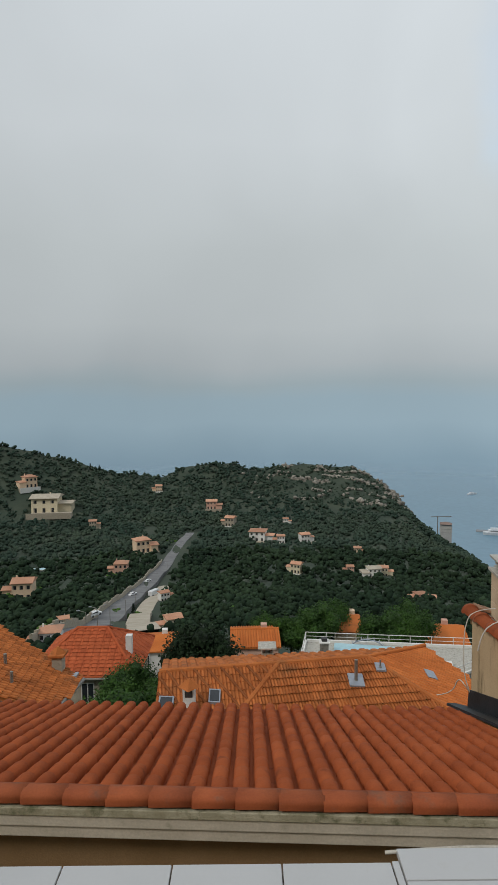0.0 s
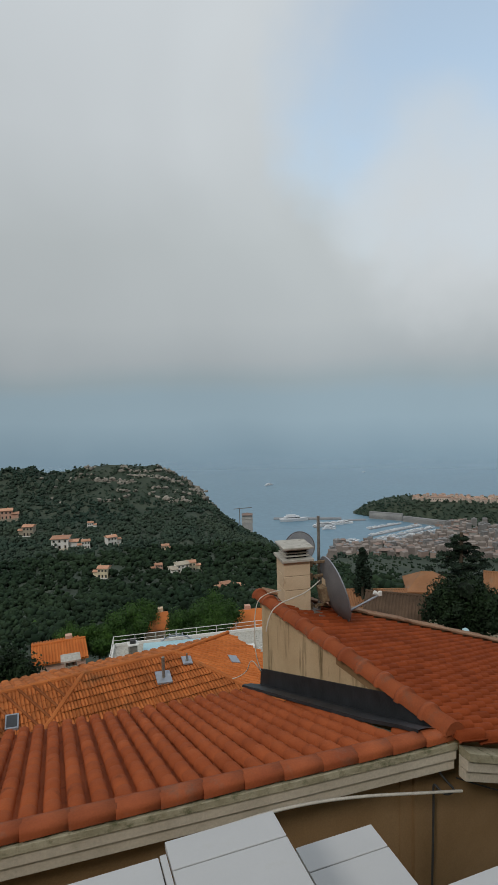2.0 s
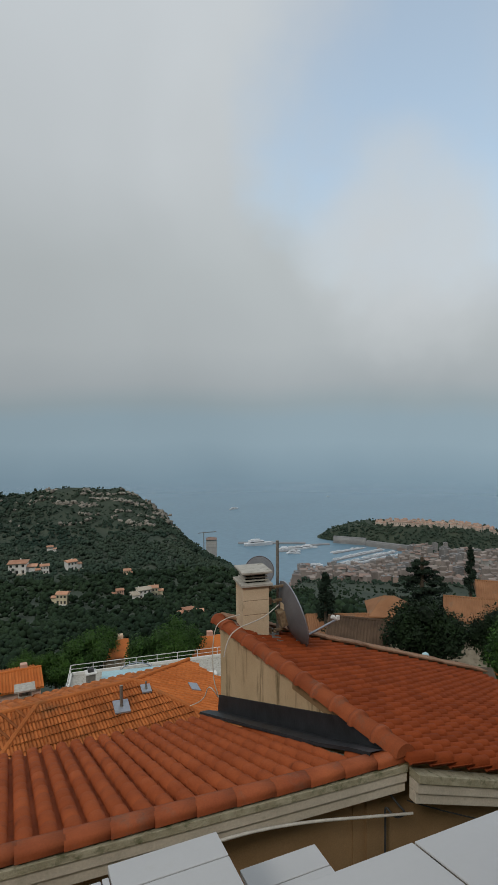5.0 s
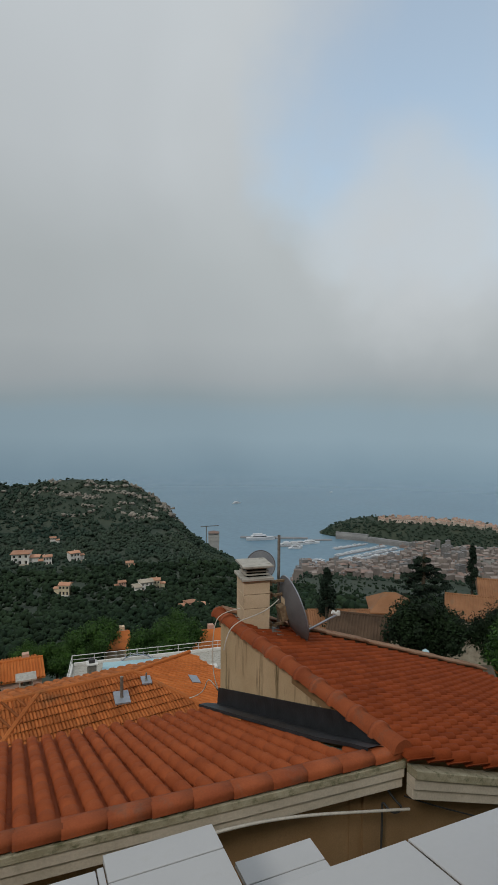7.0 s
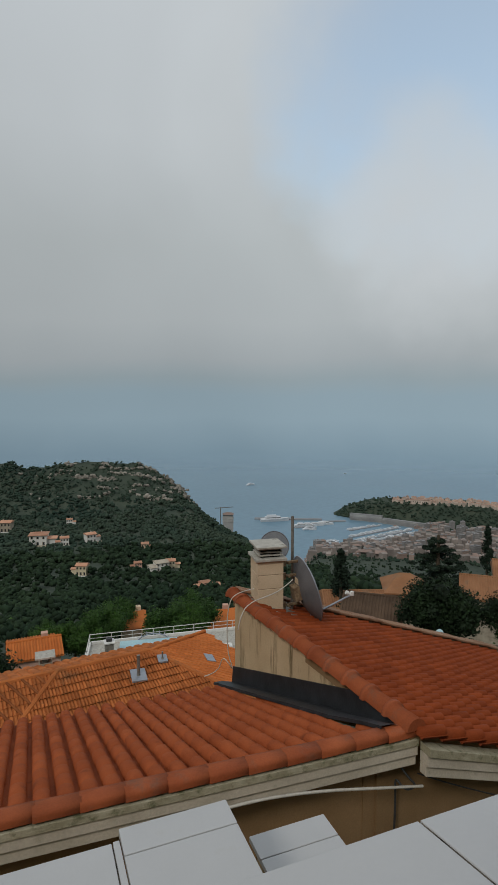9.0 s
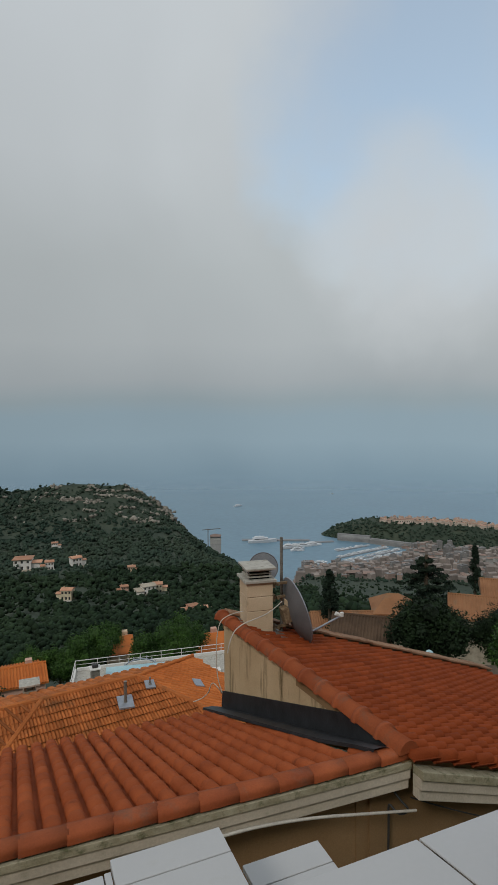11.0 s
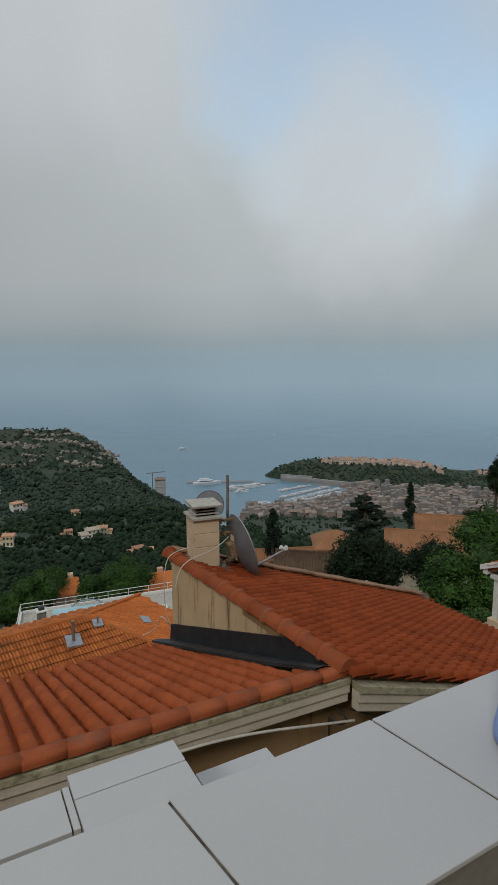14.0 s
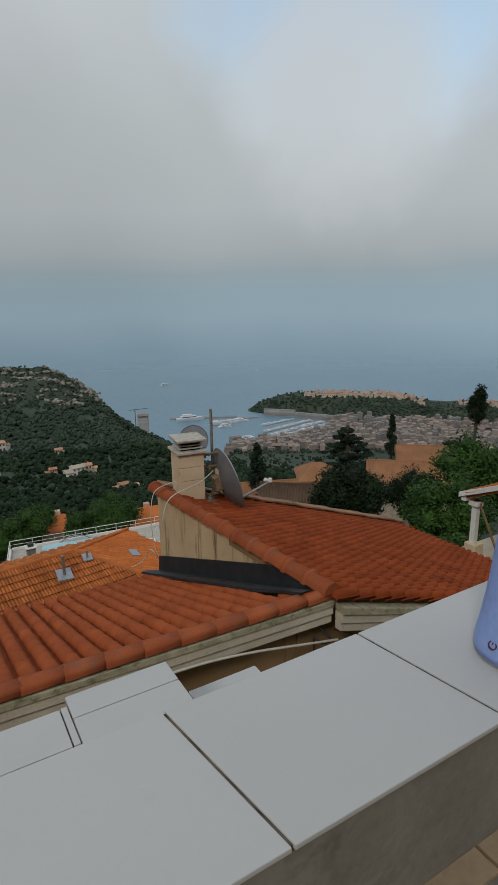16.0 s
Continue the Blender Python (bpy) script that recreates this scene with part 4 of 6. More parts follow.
def roof_plane(house, poly, top, down, fall, material, width=0.25, pitch=0.35, rise=0.045, name="roof", nose=0.03):
    """A sloping roof plate over the plan polygon, falling along down from the point top, with its courses of tiles."""
    down = Vector((*down, 0)).normalized()
    top = Vector(top)
    z = lambda x, y: top.z - fall * (Vector((x, y, 0)) - Vector((top.x, top.y, 0))).dot(down)
    bm = slab(bmesh.new(), [(x, y, z(x, y)) for x, y in poly], 0.15)
    bmesh.ops.recalc_face_normals(bm, faces=bm.faces)
    plate = part(name, bm, material, house)
    along = Vector((-down.y, down.x, 0))
    a = [(Vector((x, y, 0)) - Vector((top.x, top.y, 0))) for x, y in poly]
    c0, c1 = min(v.dot(along) for v in a), max(v.dot(along) for v in a)
    r0, r1 = min(v.dot(down) for v in a), max(v.dot(down) for v in a)
    fm = Matrix.Translation(top) @ Matrix((along, down, (0, 0, 1))).transposed().to_4x4() @ Matrix.Rotation(-math.atan(fall), 4, "X")
    if fm.determinant() < 0:
        fm = fm @ Matrix.Diagonal((-1, 1, 1, 1))
    verts, faces = barrel_tile(width, pitch + 0.05, rise, 4, nose)
    k = math.sqrt(1 + fall * fall)
    vs, fs = [], []
    for r in range(int(r0 * k / pitch) - 1, int(r1 * k / pitch) + 1):
        for c in range(int(-abs(max(c1, -c0)) / width) - 1, int(abs(max(c1, -c0)) / width) + 1):
            o = fm @ Matrix.Translation((c * width, r * pitch, 0.005))
            mid = o @ Vector((width / 2, pitch / 2, 0))
            if in_poly((mid.x, mid.y), poly):
                n = len(vs)
                vs += [o @ Vector(v) for v in verts]
                fs += [tuple(i + n for i in f) for f in faces]
    if vs:
        t = new("tiles", data("tiles", vs, fs, material))
        t.parent = plate
        tagged(t, kind="stuff")
    return plate, z


def window(house, m, w, h, frame_mat=None, shutters=None):
    """A window set in a wall whose outside is -y of m."""
    win = part("window", boxed((-w / 2, -0.03, 0), (w / 2, 0.05, h), 0, m), GLASS_DARK, house)
    bm = bmesh.new()
    for a, b in (((-w / 2 - 0.06, -0.07, -0.06), (w / 2 + 0.06, 0.02, 0.0)), ((-w / 2 - 0.06, -0.06, h), (w / 2 + 0.06, 0.02, h + 0.06)), ((-w / 2 - 0.06, -0.06, 0.0), (-w / 2, 0.02, h)), ((w / 2, -0.06, 0.0), (w / 2 + 0.06, 0.02, h)), ((-0.03, -0.05, 0.0), (0.03, 0.0, h))):
        box(bm, a, b, 0, m)
    part("window_frame", bm, frame_mat or WHITE_PAINT, win)


def ridge_bar(house, a, b, material, r=0.1):
    part("ridge", rod(bmesh.new(), a, b, r, 8), material, house)


def vent_house():
    h = empty("house", Matrix(), label="low house with a hipped roof of old ochre tiles", category="house")
    a = Vector((0.991, 0.134, 0)); d = Vector((0.134, -0.991, 0))
    zr = -10.95
    H1, H2 = Vector((1.59, 22.9, zr)), Vector((5.36, 23.42, zr))
    L1 = Vector((-3.23, 22.28, zr))
    far = lambda p, k: (p.x + d.x * k, p.y + d.y * k)
    hip1, hip2 = Vector((-1.9, 17.6, 0)), Vector((11.4, 17.8, 0))
    roof_plane(h, [(H1.x, H1.y), (hip1.x, hip1.y), (hip2.x, hip2.y), (H2.x, H2.y)], H1, (d.x, d.y), 0.35, OLD_TILE, 0.125, 0.40, 0.028, nose=0.06)
    roof_plane(h, [(L1.x, L1.y), (L1.x + 0.3, 17.2), (hip1.x, hip1.y), (H1.x, H1.y)], H1, (d.x, d.y), 0.351, OLD_TILE, 0.14, 0.40, 0.02, nose=0.03)
    pl, z = roof_plane(h, [(H2.x, H2.y), (hip2.x, hip2.y), (11.6, 21.5), (8.6, 26.0)], H2, (0.84, -0.26), 0.30, ORANGE_TILE, 0.22, 0.36, 0.02, nose=0.012)
    roof_plane(h, [(L1.x, L1.y), (H1.x, H1.y), (H2.x, H2.y), (8.5, 26.0), (-3.6, 26.5)], H1, (-d.x, -d.y), 0.35, OLD_TILE, 0.4, 0.5)
    poly = [(L1.x, L1.y), (L1.x + 0.3, 17.2), (hip1.x, hip1.y), (H1.x, H1.y)]
    way = Vector((0.60, -0.80, 0))
    for i in range(16):
        p = L1.lerp(H1, (i + 0.5) / 9) if i < 9 else L1.lerp(Vector((L1.x + 0.3, 17.2, 0)), (i - 8.6) / 7)
        p = Vector((p.x, p.y, 0)) + way * 0.05
        n = 0.0
        while in_poly((p.x + way.x * (n + 0.1), p.y + way.y * (n + 0.1)), poly):
            n += 0.1
        if n > 0.3:
            ends = [p, p + way * n]
            for e in ends:
                e.z = zr - 0.351 * (e - Vector((H1.x, H1.y, 0))).dot(d) + 0.035
            part("rib", rod(bmesh.new(), *ends, 0.055, 6), OLD_RIB, h)
    ridge_bar(h, L1, H2, OLD_TILE, 0.11)
    ridge_bar(h, H1, (hip1.x, hip1.y, zr - 0.35 * (Vector((hip1.x, hip1.y, 0)) - Vector((H1.x, H1.y, 0))).dot(d)), OLD_TILE, 0.11)
    ridge_bar(h, H2, (hip2.x, hip2.y, zr - 0.35 * (Vector((hip2.x, hip2.y, 0)) - Vector((H2.x, H2.y, 0))).dot(d)), OLD_TILE, 0.11)
    ridge_bar(h, H2, (8.6, 26.0, z(8.6, 26.0) + 0.05), ORANGE_TILE, 0.09)
    part("wall", boxed((-3.0, 18.2, -19), (9.0, 25.0, -13.0)), STONE, h)
    zf = lambda x, y: zr - 0.35 * (Vector((x, y, 0)) - Vector((H1.x, H1.y, 0))).dot(d)
    # vent pipes with lead sheets, skylights, dormer
    for x, y, ph, w in ((4.62, 22.05, 0.95, 0.3), (5.75, 22.75, 0.42, 0.2)):
        v = empty("vent_pipe", Matrix(), label="grey vent pipe rising from a lead sheet on the tiles", category="vent pipe", group="vent pipes on the ochre roof")
        zz = zf(x, y)
        part("pipe", rod(bmesh.new(), (x, y, zz - 0.05), (x, y, zz + ph), 0.065 if ph > 0.6 else 0.035, 12), STEEL, v)
        part("collar", rod(bmesh.new(), (x, y, zz), (x, y, zz + 0.16), 0.13, 12, 0.07), STEEL, v)
        part("lead_sheet", slab(bmesh.new(), [(x + sx * w, y + sy * w, zf(x + sx * w, y + sy * w) + 0.15) for sx, sy in ((-1, -1), (1, -1), (1, 1), (-1, 1))], 0.06), SILVER, v)
    for x, y, w, l in ((-0.95, 21.1, 0.22, 0.3), (-2.75, 20.7, 0.28, 0.3)):
        s = empty("roof_window", Matrix(), label="small skylight set in the old tiles", category="skylight", group="skylights")
        q = [(x + sx * w, y + sy * l, zf(x + sx * w, y + sy * l) + 0.12) for sx, sy in ((-1, -1), (1, -1), (1, 1), (-1, 1))]
        part("frame", slab(bmesh.new(), q, 0.1), SILVER, s)
        q = [(x + sx * w * 0.8, y + sy * l * 0.8, zf(x + sx * w * 0.8, y + sy * l * 0.8) + 0.13) for sx, sy in ((-1, -1), (1, -1), (1, 1), (-1, 1))]
        part("pane", slab(bmesh.new(), q, 0.01), GLASS_DARK, s)
    s = empty("roof_window", Matrix(), label="flat grey skylight in the orange roof", category="skylight", group="skylights")
    q = [(8.0 + sx * 0.2, 23.3 + sy * 0.3, z(8.0 + sx * 0.2, 23.3 + sy * 0.3) + 0.07) for sx, sy in ((-1, -1), (1, -1), (1, 1), (-1, 1))]
    part("frame", slab(bmesh.new(), q, 0.08), SILVER, s)
    k = empty("chimney", Matrix(), label="grey brick chimney with a slab cap behind the ridge", category="chimney")
    part("shaft", boxed((0.95, 26.0, -14.5), (1.5, 26.5, -11.95), 0.01), STONE, k)
    part("cap_post", boxed((1.0, 26.05, -11.95), (1.1, 26.45, -11.7), 0.01), CEMENT, k)
    part("cap_post", boxed((1.35, 26.05, -11.95), (1.45, 26.45, -11.7), 0.01), CEMENT, k)
    part("cap_slab", boxed((0.8, 25.85, -11.7), (1.65, 26.65, -11.62), 0.01), SLATE_CAP, k)
    # small tiled chimney with an arched mouth
    c = empty("chimney", Matrix(), label="small rendered chimney with a tiled hood", category="chimney")
    x, y = -1.85, 20.55
    zz = zf(x, y) + 0.4
    part("shaft", boxed((x - 0.22, y - 0.22, zz - 0.8), (x + 0.22, y + 0.22, zz + 0.5), 0.01), WHITE_PAINT, c)
    # no hole is cut: a near-black plate paints the shade of the mouth
    part("flue_mouth_plate", boxed((x - 0.14, y - 0.235, zz + 0.2), (x + 0.14, y - 0.2, zz + 0.45), 0.01), DARK_CABLE, c)
    bm = bmesh.new()
    rod(bm, (x, y, zz + 0.5), (x, y, zz + 0.8), 0.42, 4, 0.05)
    part("hood", bm, OLD_TILE, c)


vent_house()


def bar(bm, a, b, w=0.05):
    return rod(bm, a, b, w / 2, 6)


def villa(at, w, d, h, rh, turn, wall, roof, label, hip=True, group="", panes=True, stack=True, ribs=False):
    """A house: walls that reach into the slope, a roof with eaves, windows on the sides that show."""
    v = empty("house", Matrix.Translation(at) @ Matrix.Rotation(radians(turn), 4, "Z"), label=label, category="house", group=group)
    part("wall", boxed((-w / 2, -d / 2, -4), (w / 2, d / 2, h)), wall, v)
    o = 0.06 * min(w, d)
    e = [(-w / 2 - o, -d / 2 - o), (w / 2 + o, -d / 2 - o), (w / 2 + o, d / 2 + o), (-w / 2 - o, d / 2 + o)]
    k = (d / 2 + o) * 0.9 if hip else 0
    bm = bmesh.new()
    lo = [bm.verts.new((x, y, h)) for x, y in e]
    up = [bm.verts.new((x, y, h + 0.15)) for x, y in e]
    r = [bm.verts.new((-w / 2 - o + min(k, w * 0.42), 0, h + 0.15 + rh)), bm.verts.new((w / 2 + o - min(k, w * 0.42), 0, h + 0.15 + rh))]
    for f in ((lo[3], lo[2], lo[1], lo[0]), (up[0], up[1], r[1], r[0]), (up[2], up[3], r[0], r[1]), (up[1], up[2], r[1]), (up[3], up[0], r[0])):
        bm.faces.new(f)
    for i in range(4):
        bm.faces.new((lo[i], lo[(i + 1) % 4], up[(i + 1) % 4], up[i]))
    top = part("roof", bm, roof, v)
    if ribs or not hip and (not panes or roof in (TAN_ROOF, LICHEN_ROOF)):
        bm = bmesh.new()
        for i in range(int((w + 2 * o) / 0.26)):
            x = -w / 2 - o + 0.13 + i * 0.26
            for side in (-1, 1):
                rod(bm, (x, side * (d / 2 + o + 0.03), h + 0.15), (x, side * 0.02, h + 0.15 + rh), 0.085, 6)
        part("tiles", bm, roof, top)
        for i in range(int((w + 2 * o) / 0.4)):
            x = -w / 2 - o + i * 0.4
            part("ridge_cap", rod(bmesh.new(), (x, 0, h + 0.17 + rh), (x + 0.42, 0, h + 0.17 + rh), 0.13, 8, 0.11), roof, top)
    n = max(2, int(w / 3.6)) if panes else 0
    storeys = max(1, int(h / 2.7)) if panes else 0
    for s in range(storeys):
        for i in range(n):
            m = Matrix.Translation((-w / 2 + w * (i + 0.5) / n, -d / 2, 0.9 + s * 2.8))
            if m.translation.z + 1.3 < h:
                window(v, m, 0.95, 1.25)
        m = Matrix.Translation((w / 2, 0, 0.9 + s * 2.8)) @ Matrix.Rotation(radians(90), 4, "Z")
        if m.translation.z + 1.3 < h:
            window(v, m, 0.95, 1.25)
    if stack:
        x = w * 0.22
        part("chimney", boxed((x - 0.3, 0.2, h + rh * 0.3), (x + 0.3, 0.8, h + rh + 0.5), 0.02), wall, top)
    return v


def range_of(b, dip):
    r = 70.0
    while r < 1000 and (EYE0.z - ground_z(b, r)) / r > dip:
        r += 4
    return r


# bearing, dip of the foot, breadth and height (thousandths of the range), wall, roof, hipped
VILLAS = [
    (-21.64, 0.132, 28, 24, PEACH, ORANGE_TILE, True),
    (-19.27, 0.1727, 60, 28, CREAM, SAND, False),
    (-13.3, 0.2919, 32, 32, PINK, RED_TILE, True),
    (-10.61, 0.2547, 36, 26, PEACH, OLD_TILE, True),
    (-22.63, 0.3199, 46, 38, PEACH, OLD_TILE, False),
    (-18.45, 0.3772, 28, 48, WHITE_PAINT, OLD_TILE, False),
    (-20.39, 0.4086, 50, 42, WHITE_PAINT, RED_TILE, True),
    (-8.6, 0.3438, 24, 24, WHITE_PAINT, RED_TILE, False),
    (-8.32, 0.4002, 40, 26, CREAM, OLD_TILE, False),
    (-3.5, 0.1829, 26, 16, PINK, RED_TILE, False),
    (-2.07, 0.2136, 24, 30, STONE, RED_TILE, False),
    (1.38, 0.2403, 40, 20, WHITE_PAINT, RED_TILE, True),
    (3.1, 0.2444, 20, 16, WHITE_PAINT, OLD_TILE, False),
    (5.95, 0.2423, 24, 16, WHITE_PAINT, OLD_TILE, False),
    (4.7, 0.2991, 26, 30, CREAM, OLD_TILE, False),
    (3.96, 0.2095, 14, 20, WHITE_PAINT, RED_TILE, False),
    (10.17, 0.296, 18, 26, PINK, OLD_TILE, False),
    (11.28, 0.2629, 18, 14, PEACH, OLD_TILE, False),
    (12.38, 0.2991, 32, 16, WHITE_PAINT, SAND, False),
    (13.9, 0.2981, 24, 18, CREAM, OLD_TILE, False),
    (16.94, 0.3355, 26, 12, PINK, ORANGE_TILE, False),
    (18.45, 0.3386, 28, 10, CREAM, ORANGE_TILE, False),
    (-9.28, 0.1482, 16, 12, PEACH, OLD_TILE, False),
    (-15.46, 0.2064, 18, 16, STONE, OLD_TILE, False)]
def slope_villa(at, w, h, turn, wall, roof, hip, label, plan):
    """A two-storey villa on the slope: main block and lower wing under shallow tiled roofs, terrace with its wall, openings on the valley side."""
    v = empty("house", Matrix.Translation(at) @ Matrix.Rotation(radians(turn), 4, "Z"), label=label, category="house", group="villas on the slopes")
    d, st = w * 0.62, h * 0.42

    def cover(x0, x1, y0, y1, z, rise, hipped):
        o = 0.05 * w
        bm = bmesh.new()
        lo = [bm.verts.new((x, y, z)) for x, y in ((x0 - o, y0 - o), (x1 + o, y0 - o), (x1 + o, y1 + o), (x0 - o, y1 + o))]
        up = [bm.verts.new(q.co + Vector((0, 0, h * 0.025))) for q in lo]
        k = (y1 - y0) * 0.45 if hipped else 0.0
        r = [bm.verts.new((x, (y0 + y1) / 2, z + rise)) for x in (x0 - o + min(k, (x1 - x0) * 0.4), x1 + o - min(k, (x1 - x0) * 0.4))]
        for f in (lo[::-1], (up[0], up[1], r[1], r[0]), (up[2], up[3], r[0], r[1]), (up[1], up[2], r[1]), (up[3], up[0], r[0])):
            bm.faces.new(f)
        for i in range(4):
            bm.faces.new((lo[i], lo[(i + 1) % 4], up[(i + 1) % 4], up[i]))
        return bm

    side = 1 if plan % 2 else -1
    xs = sorted((-0.5 * side * w, 0.16 * side * w))
    part("wall", boxed((xs[0], -d / 2, -6), (xs[1], d / 2, st * 2)), wall, v)
    part("roof", cover(xs[0], xs[1], -d / 2, d / 2, st * 2, h * 0.2, hip), roof, v)
    ws = sorted((0.16 * side * w, 0.5 * side * w))
    part("wing", boxed((ws[0], -d * (0.3 if plan % 3 else 0.7), -6), (ws[1], d * 0.4, st * 1.15)), wall, v)
    part("wing_roof", cover(ws[0], ws[1], -d * (0.3 if plan % 3 else 0.7), d * 0.4, st * 1.15, h * 0.13, False), roof, v)
    part("terrace", boxed((-w * 0.55, -d * 1.0, -6), (w * 0.55, -d / 2, 0.02 * h), 0.02), SAND, v)
    part("terrace_wall", boxed((-w * 0.56, -d * 1.03, -6), (w * 0.56, -d * 1.0, 0.10 * h), 0.02), STONE if plan % 2 else WHITE_PAINT, v)
    n = 3
    for s in range(2):
        for i in range(n):
            x = xs[0] + (xs[1] - xs[0]) * (i + 0.5) / n
            wh = st * (0.62 if s == 0 else 0.45)
            win = part("window", boxed((x - st * 0.16, -d / 2 - 0.05, s * st + st * (0.05 if s == 0 else 0.3)), (x + st * 0.16, -d / 2 + 0.1, s * st + st * (0.05 if s == 0 else 0.3) + wh)), GLASS_DARK, v)
            part("shutter", boxed((x - st * 0.30, -d / 2 - 0.12, s * st + st * (0.05 if s == 0 else 0.3)), (x - st * 0.17, -d / 2 - 0.02, s * st + st * (0.05 if s == 0 else 0.3) + wh)), STONE, win)
    part("chimney", boxed((-0.1 * w, 0.05 * d, st * 2), (-0.1 * w + h * 0.07, 0.05 * d + h * 0.07, st * 2 + h * 0.27), 0.02), wall, v)


for k, (b, dip, bw, bh, wl, rf, hp) in enumerate(VILLAS):
    r = range_of(b, dip)
    p = spot(b, r)
    w, h = bw * r / 1000 * 1.05, bh * r / 1000
    h = min(h, w * 0.7)
    names = {PEACH: "peach", CREAM: "cream", PINK: "pink", WHITE_PAINT: "white", STONE: "stone-walled"}
    slope_villa(p, w, h, -b + random.uniform(-25, 25), wl, rf if rf == SAND else VILLA_ROOF, hp, names[wl] + " villa with a " + ("pale" if rf == SAND else "tiled") + " roof on the wooded slope", k)
    CLEAR.append((p.x, p.y, w * 0.60))
    f = spot(b, r - w * 0.7)
    CLEAR.append((f.x, f.y, w * 0.25))


def ribbon(name, way, width, material, label):
    pts = []
    ctl = []
    for b, dip in way:
        ctl.append((b, range_of(b, dip)))
    for (b0, r0), (b1, r1) in zip(ctl, ctl[1:]):
        for i in range(6):
            t = i / 6
            pts.append(spot(b0 + (b1 - b0) * t, r0 + (r1 - r0) * t))
    pts.append(spot(*ctl[-1]))
    bm = bmesh.new()
    last = None
    for i, p in enumerate(pts):
        d = (pts[min(i + 1, len(pts) - 1)] - pts[max(i - 1, 0)]); d.z = 0; d.normalize()
        s = Vector((d.y, -d.x, 0)) * width / 2
        row = [bm.verts.new(q) for q in (p - s + Vector((0, 0, 1.6)), p + s + Vector((0, 0, 1.6)), p + s + Vector((0, 0, -3)), p - s + Vector((0, 0, -3)))]
        if last:
            for j in range(4):
                bm.faces.new((last[j], last[(j + 1) % 4], row[(j + 1) % 4], row[j]))
        last = row
        for q in (0.0, -0.6, 0.6):
            CLEAR.append((p.x - p.x / 30 * 1.5 + s.x * q * 2, p.y - 9 + s.y * q * 2, width * 0.6))
            CLEAR.append((p.x + s.x * q, p.y + s.y * q, width * 0.75))
    bmesh.ops.recalc_face_normals(bm, faces=bm.faces)
    tagged(link(name, bm, material), label, name.split("_")[0], kind="structure")
    return pts


ROAD = ribbon("road", [(-19.12, 0.4139), (-17.05, 0.396), (-14.12, 0.373), (-12.21, 0.3438), (-10.17, 0.3147), (-8.49, 0.2836), (-7.37, 0.2547), (-6.01, 0.2269)], 10.0, ASPHALT, "grey asphalt road climbing the wooded valley side")
ribbon("path", [(-8.04, 0.3199), (-9.44, 0.3407), (-10.72, 0.3667), (-11.5, 0.3929), (-10.83, 0.4139)], 7.0, SAND, "pale sandy lane beside the road")
for i, p in enumerate(ROAD[::4]):
    la = empty("street_lamp", Matrix.Translation(p + Vector((5.5, 0, 0))), label="thin dark street lamp beside the road", category="street lamp", group="lamps along the road")
    part("post", rod(bmesh.new(), (0, 0, -1), (0, 0, 7.5), 0.12, 6, 0.07), STEEL, la)
    part("arm", rod(bmesh.new(), (0, 0, 7.4), (-1.4, 0, 7.8), 0.06, 6), STEEL, la)
    part("lamp_head", boxed((-1.9, -0.15, 7.72), (-1.2, 0.15, 7.86), 0.03), SILVER, la)


# ---- beside the road ----
CAR_WHITE = surface("white_car_paint", (0.62, 0.63, 0.64), (0.68, 0.69, 0.70), 1, 0.3, 0.0)
HEDGE = surface("hedge_leaf", (0.030, 0.075, 0.014), (0.065, 0.125, 0.024), 0.2, 0.8, 0.0, 3, island=0.35, spec=0.2)


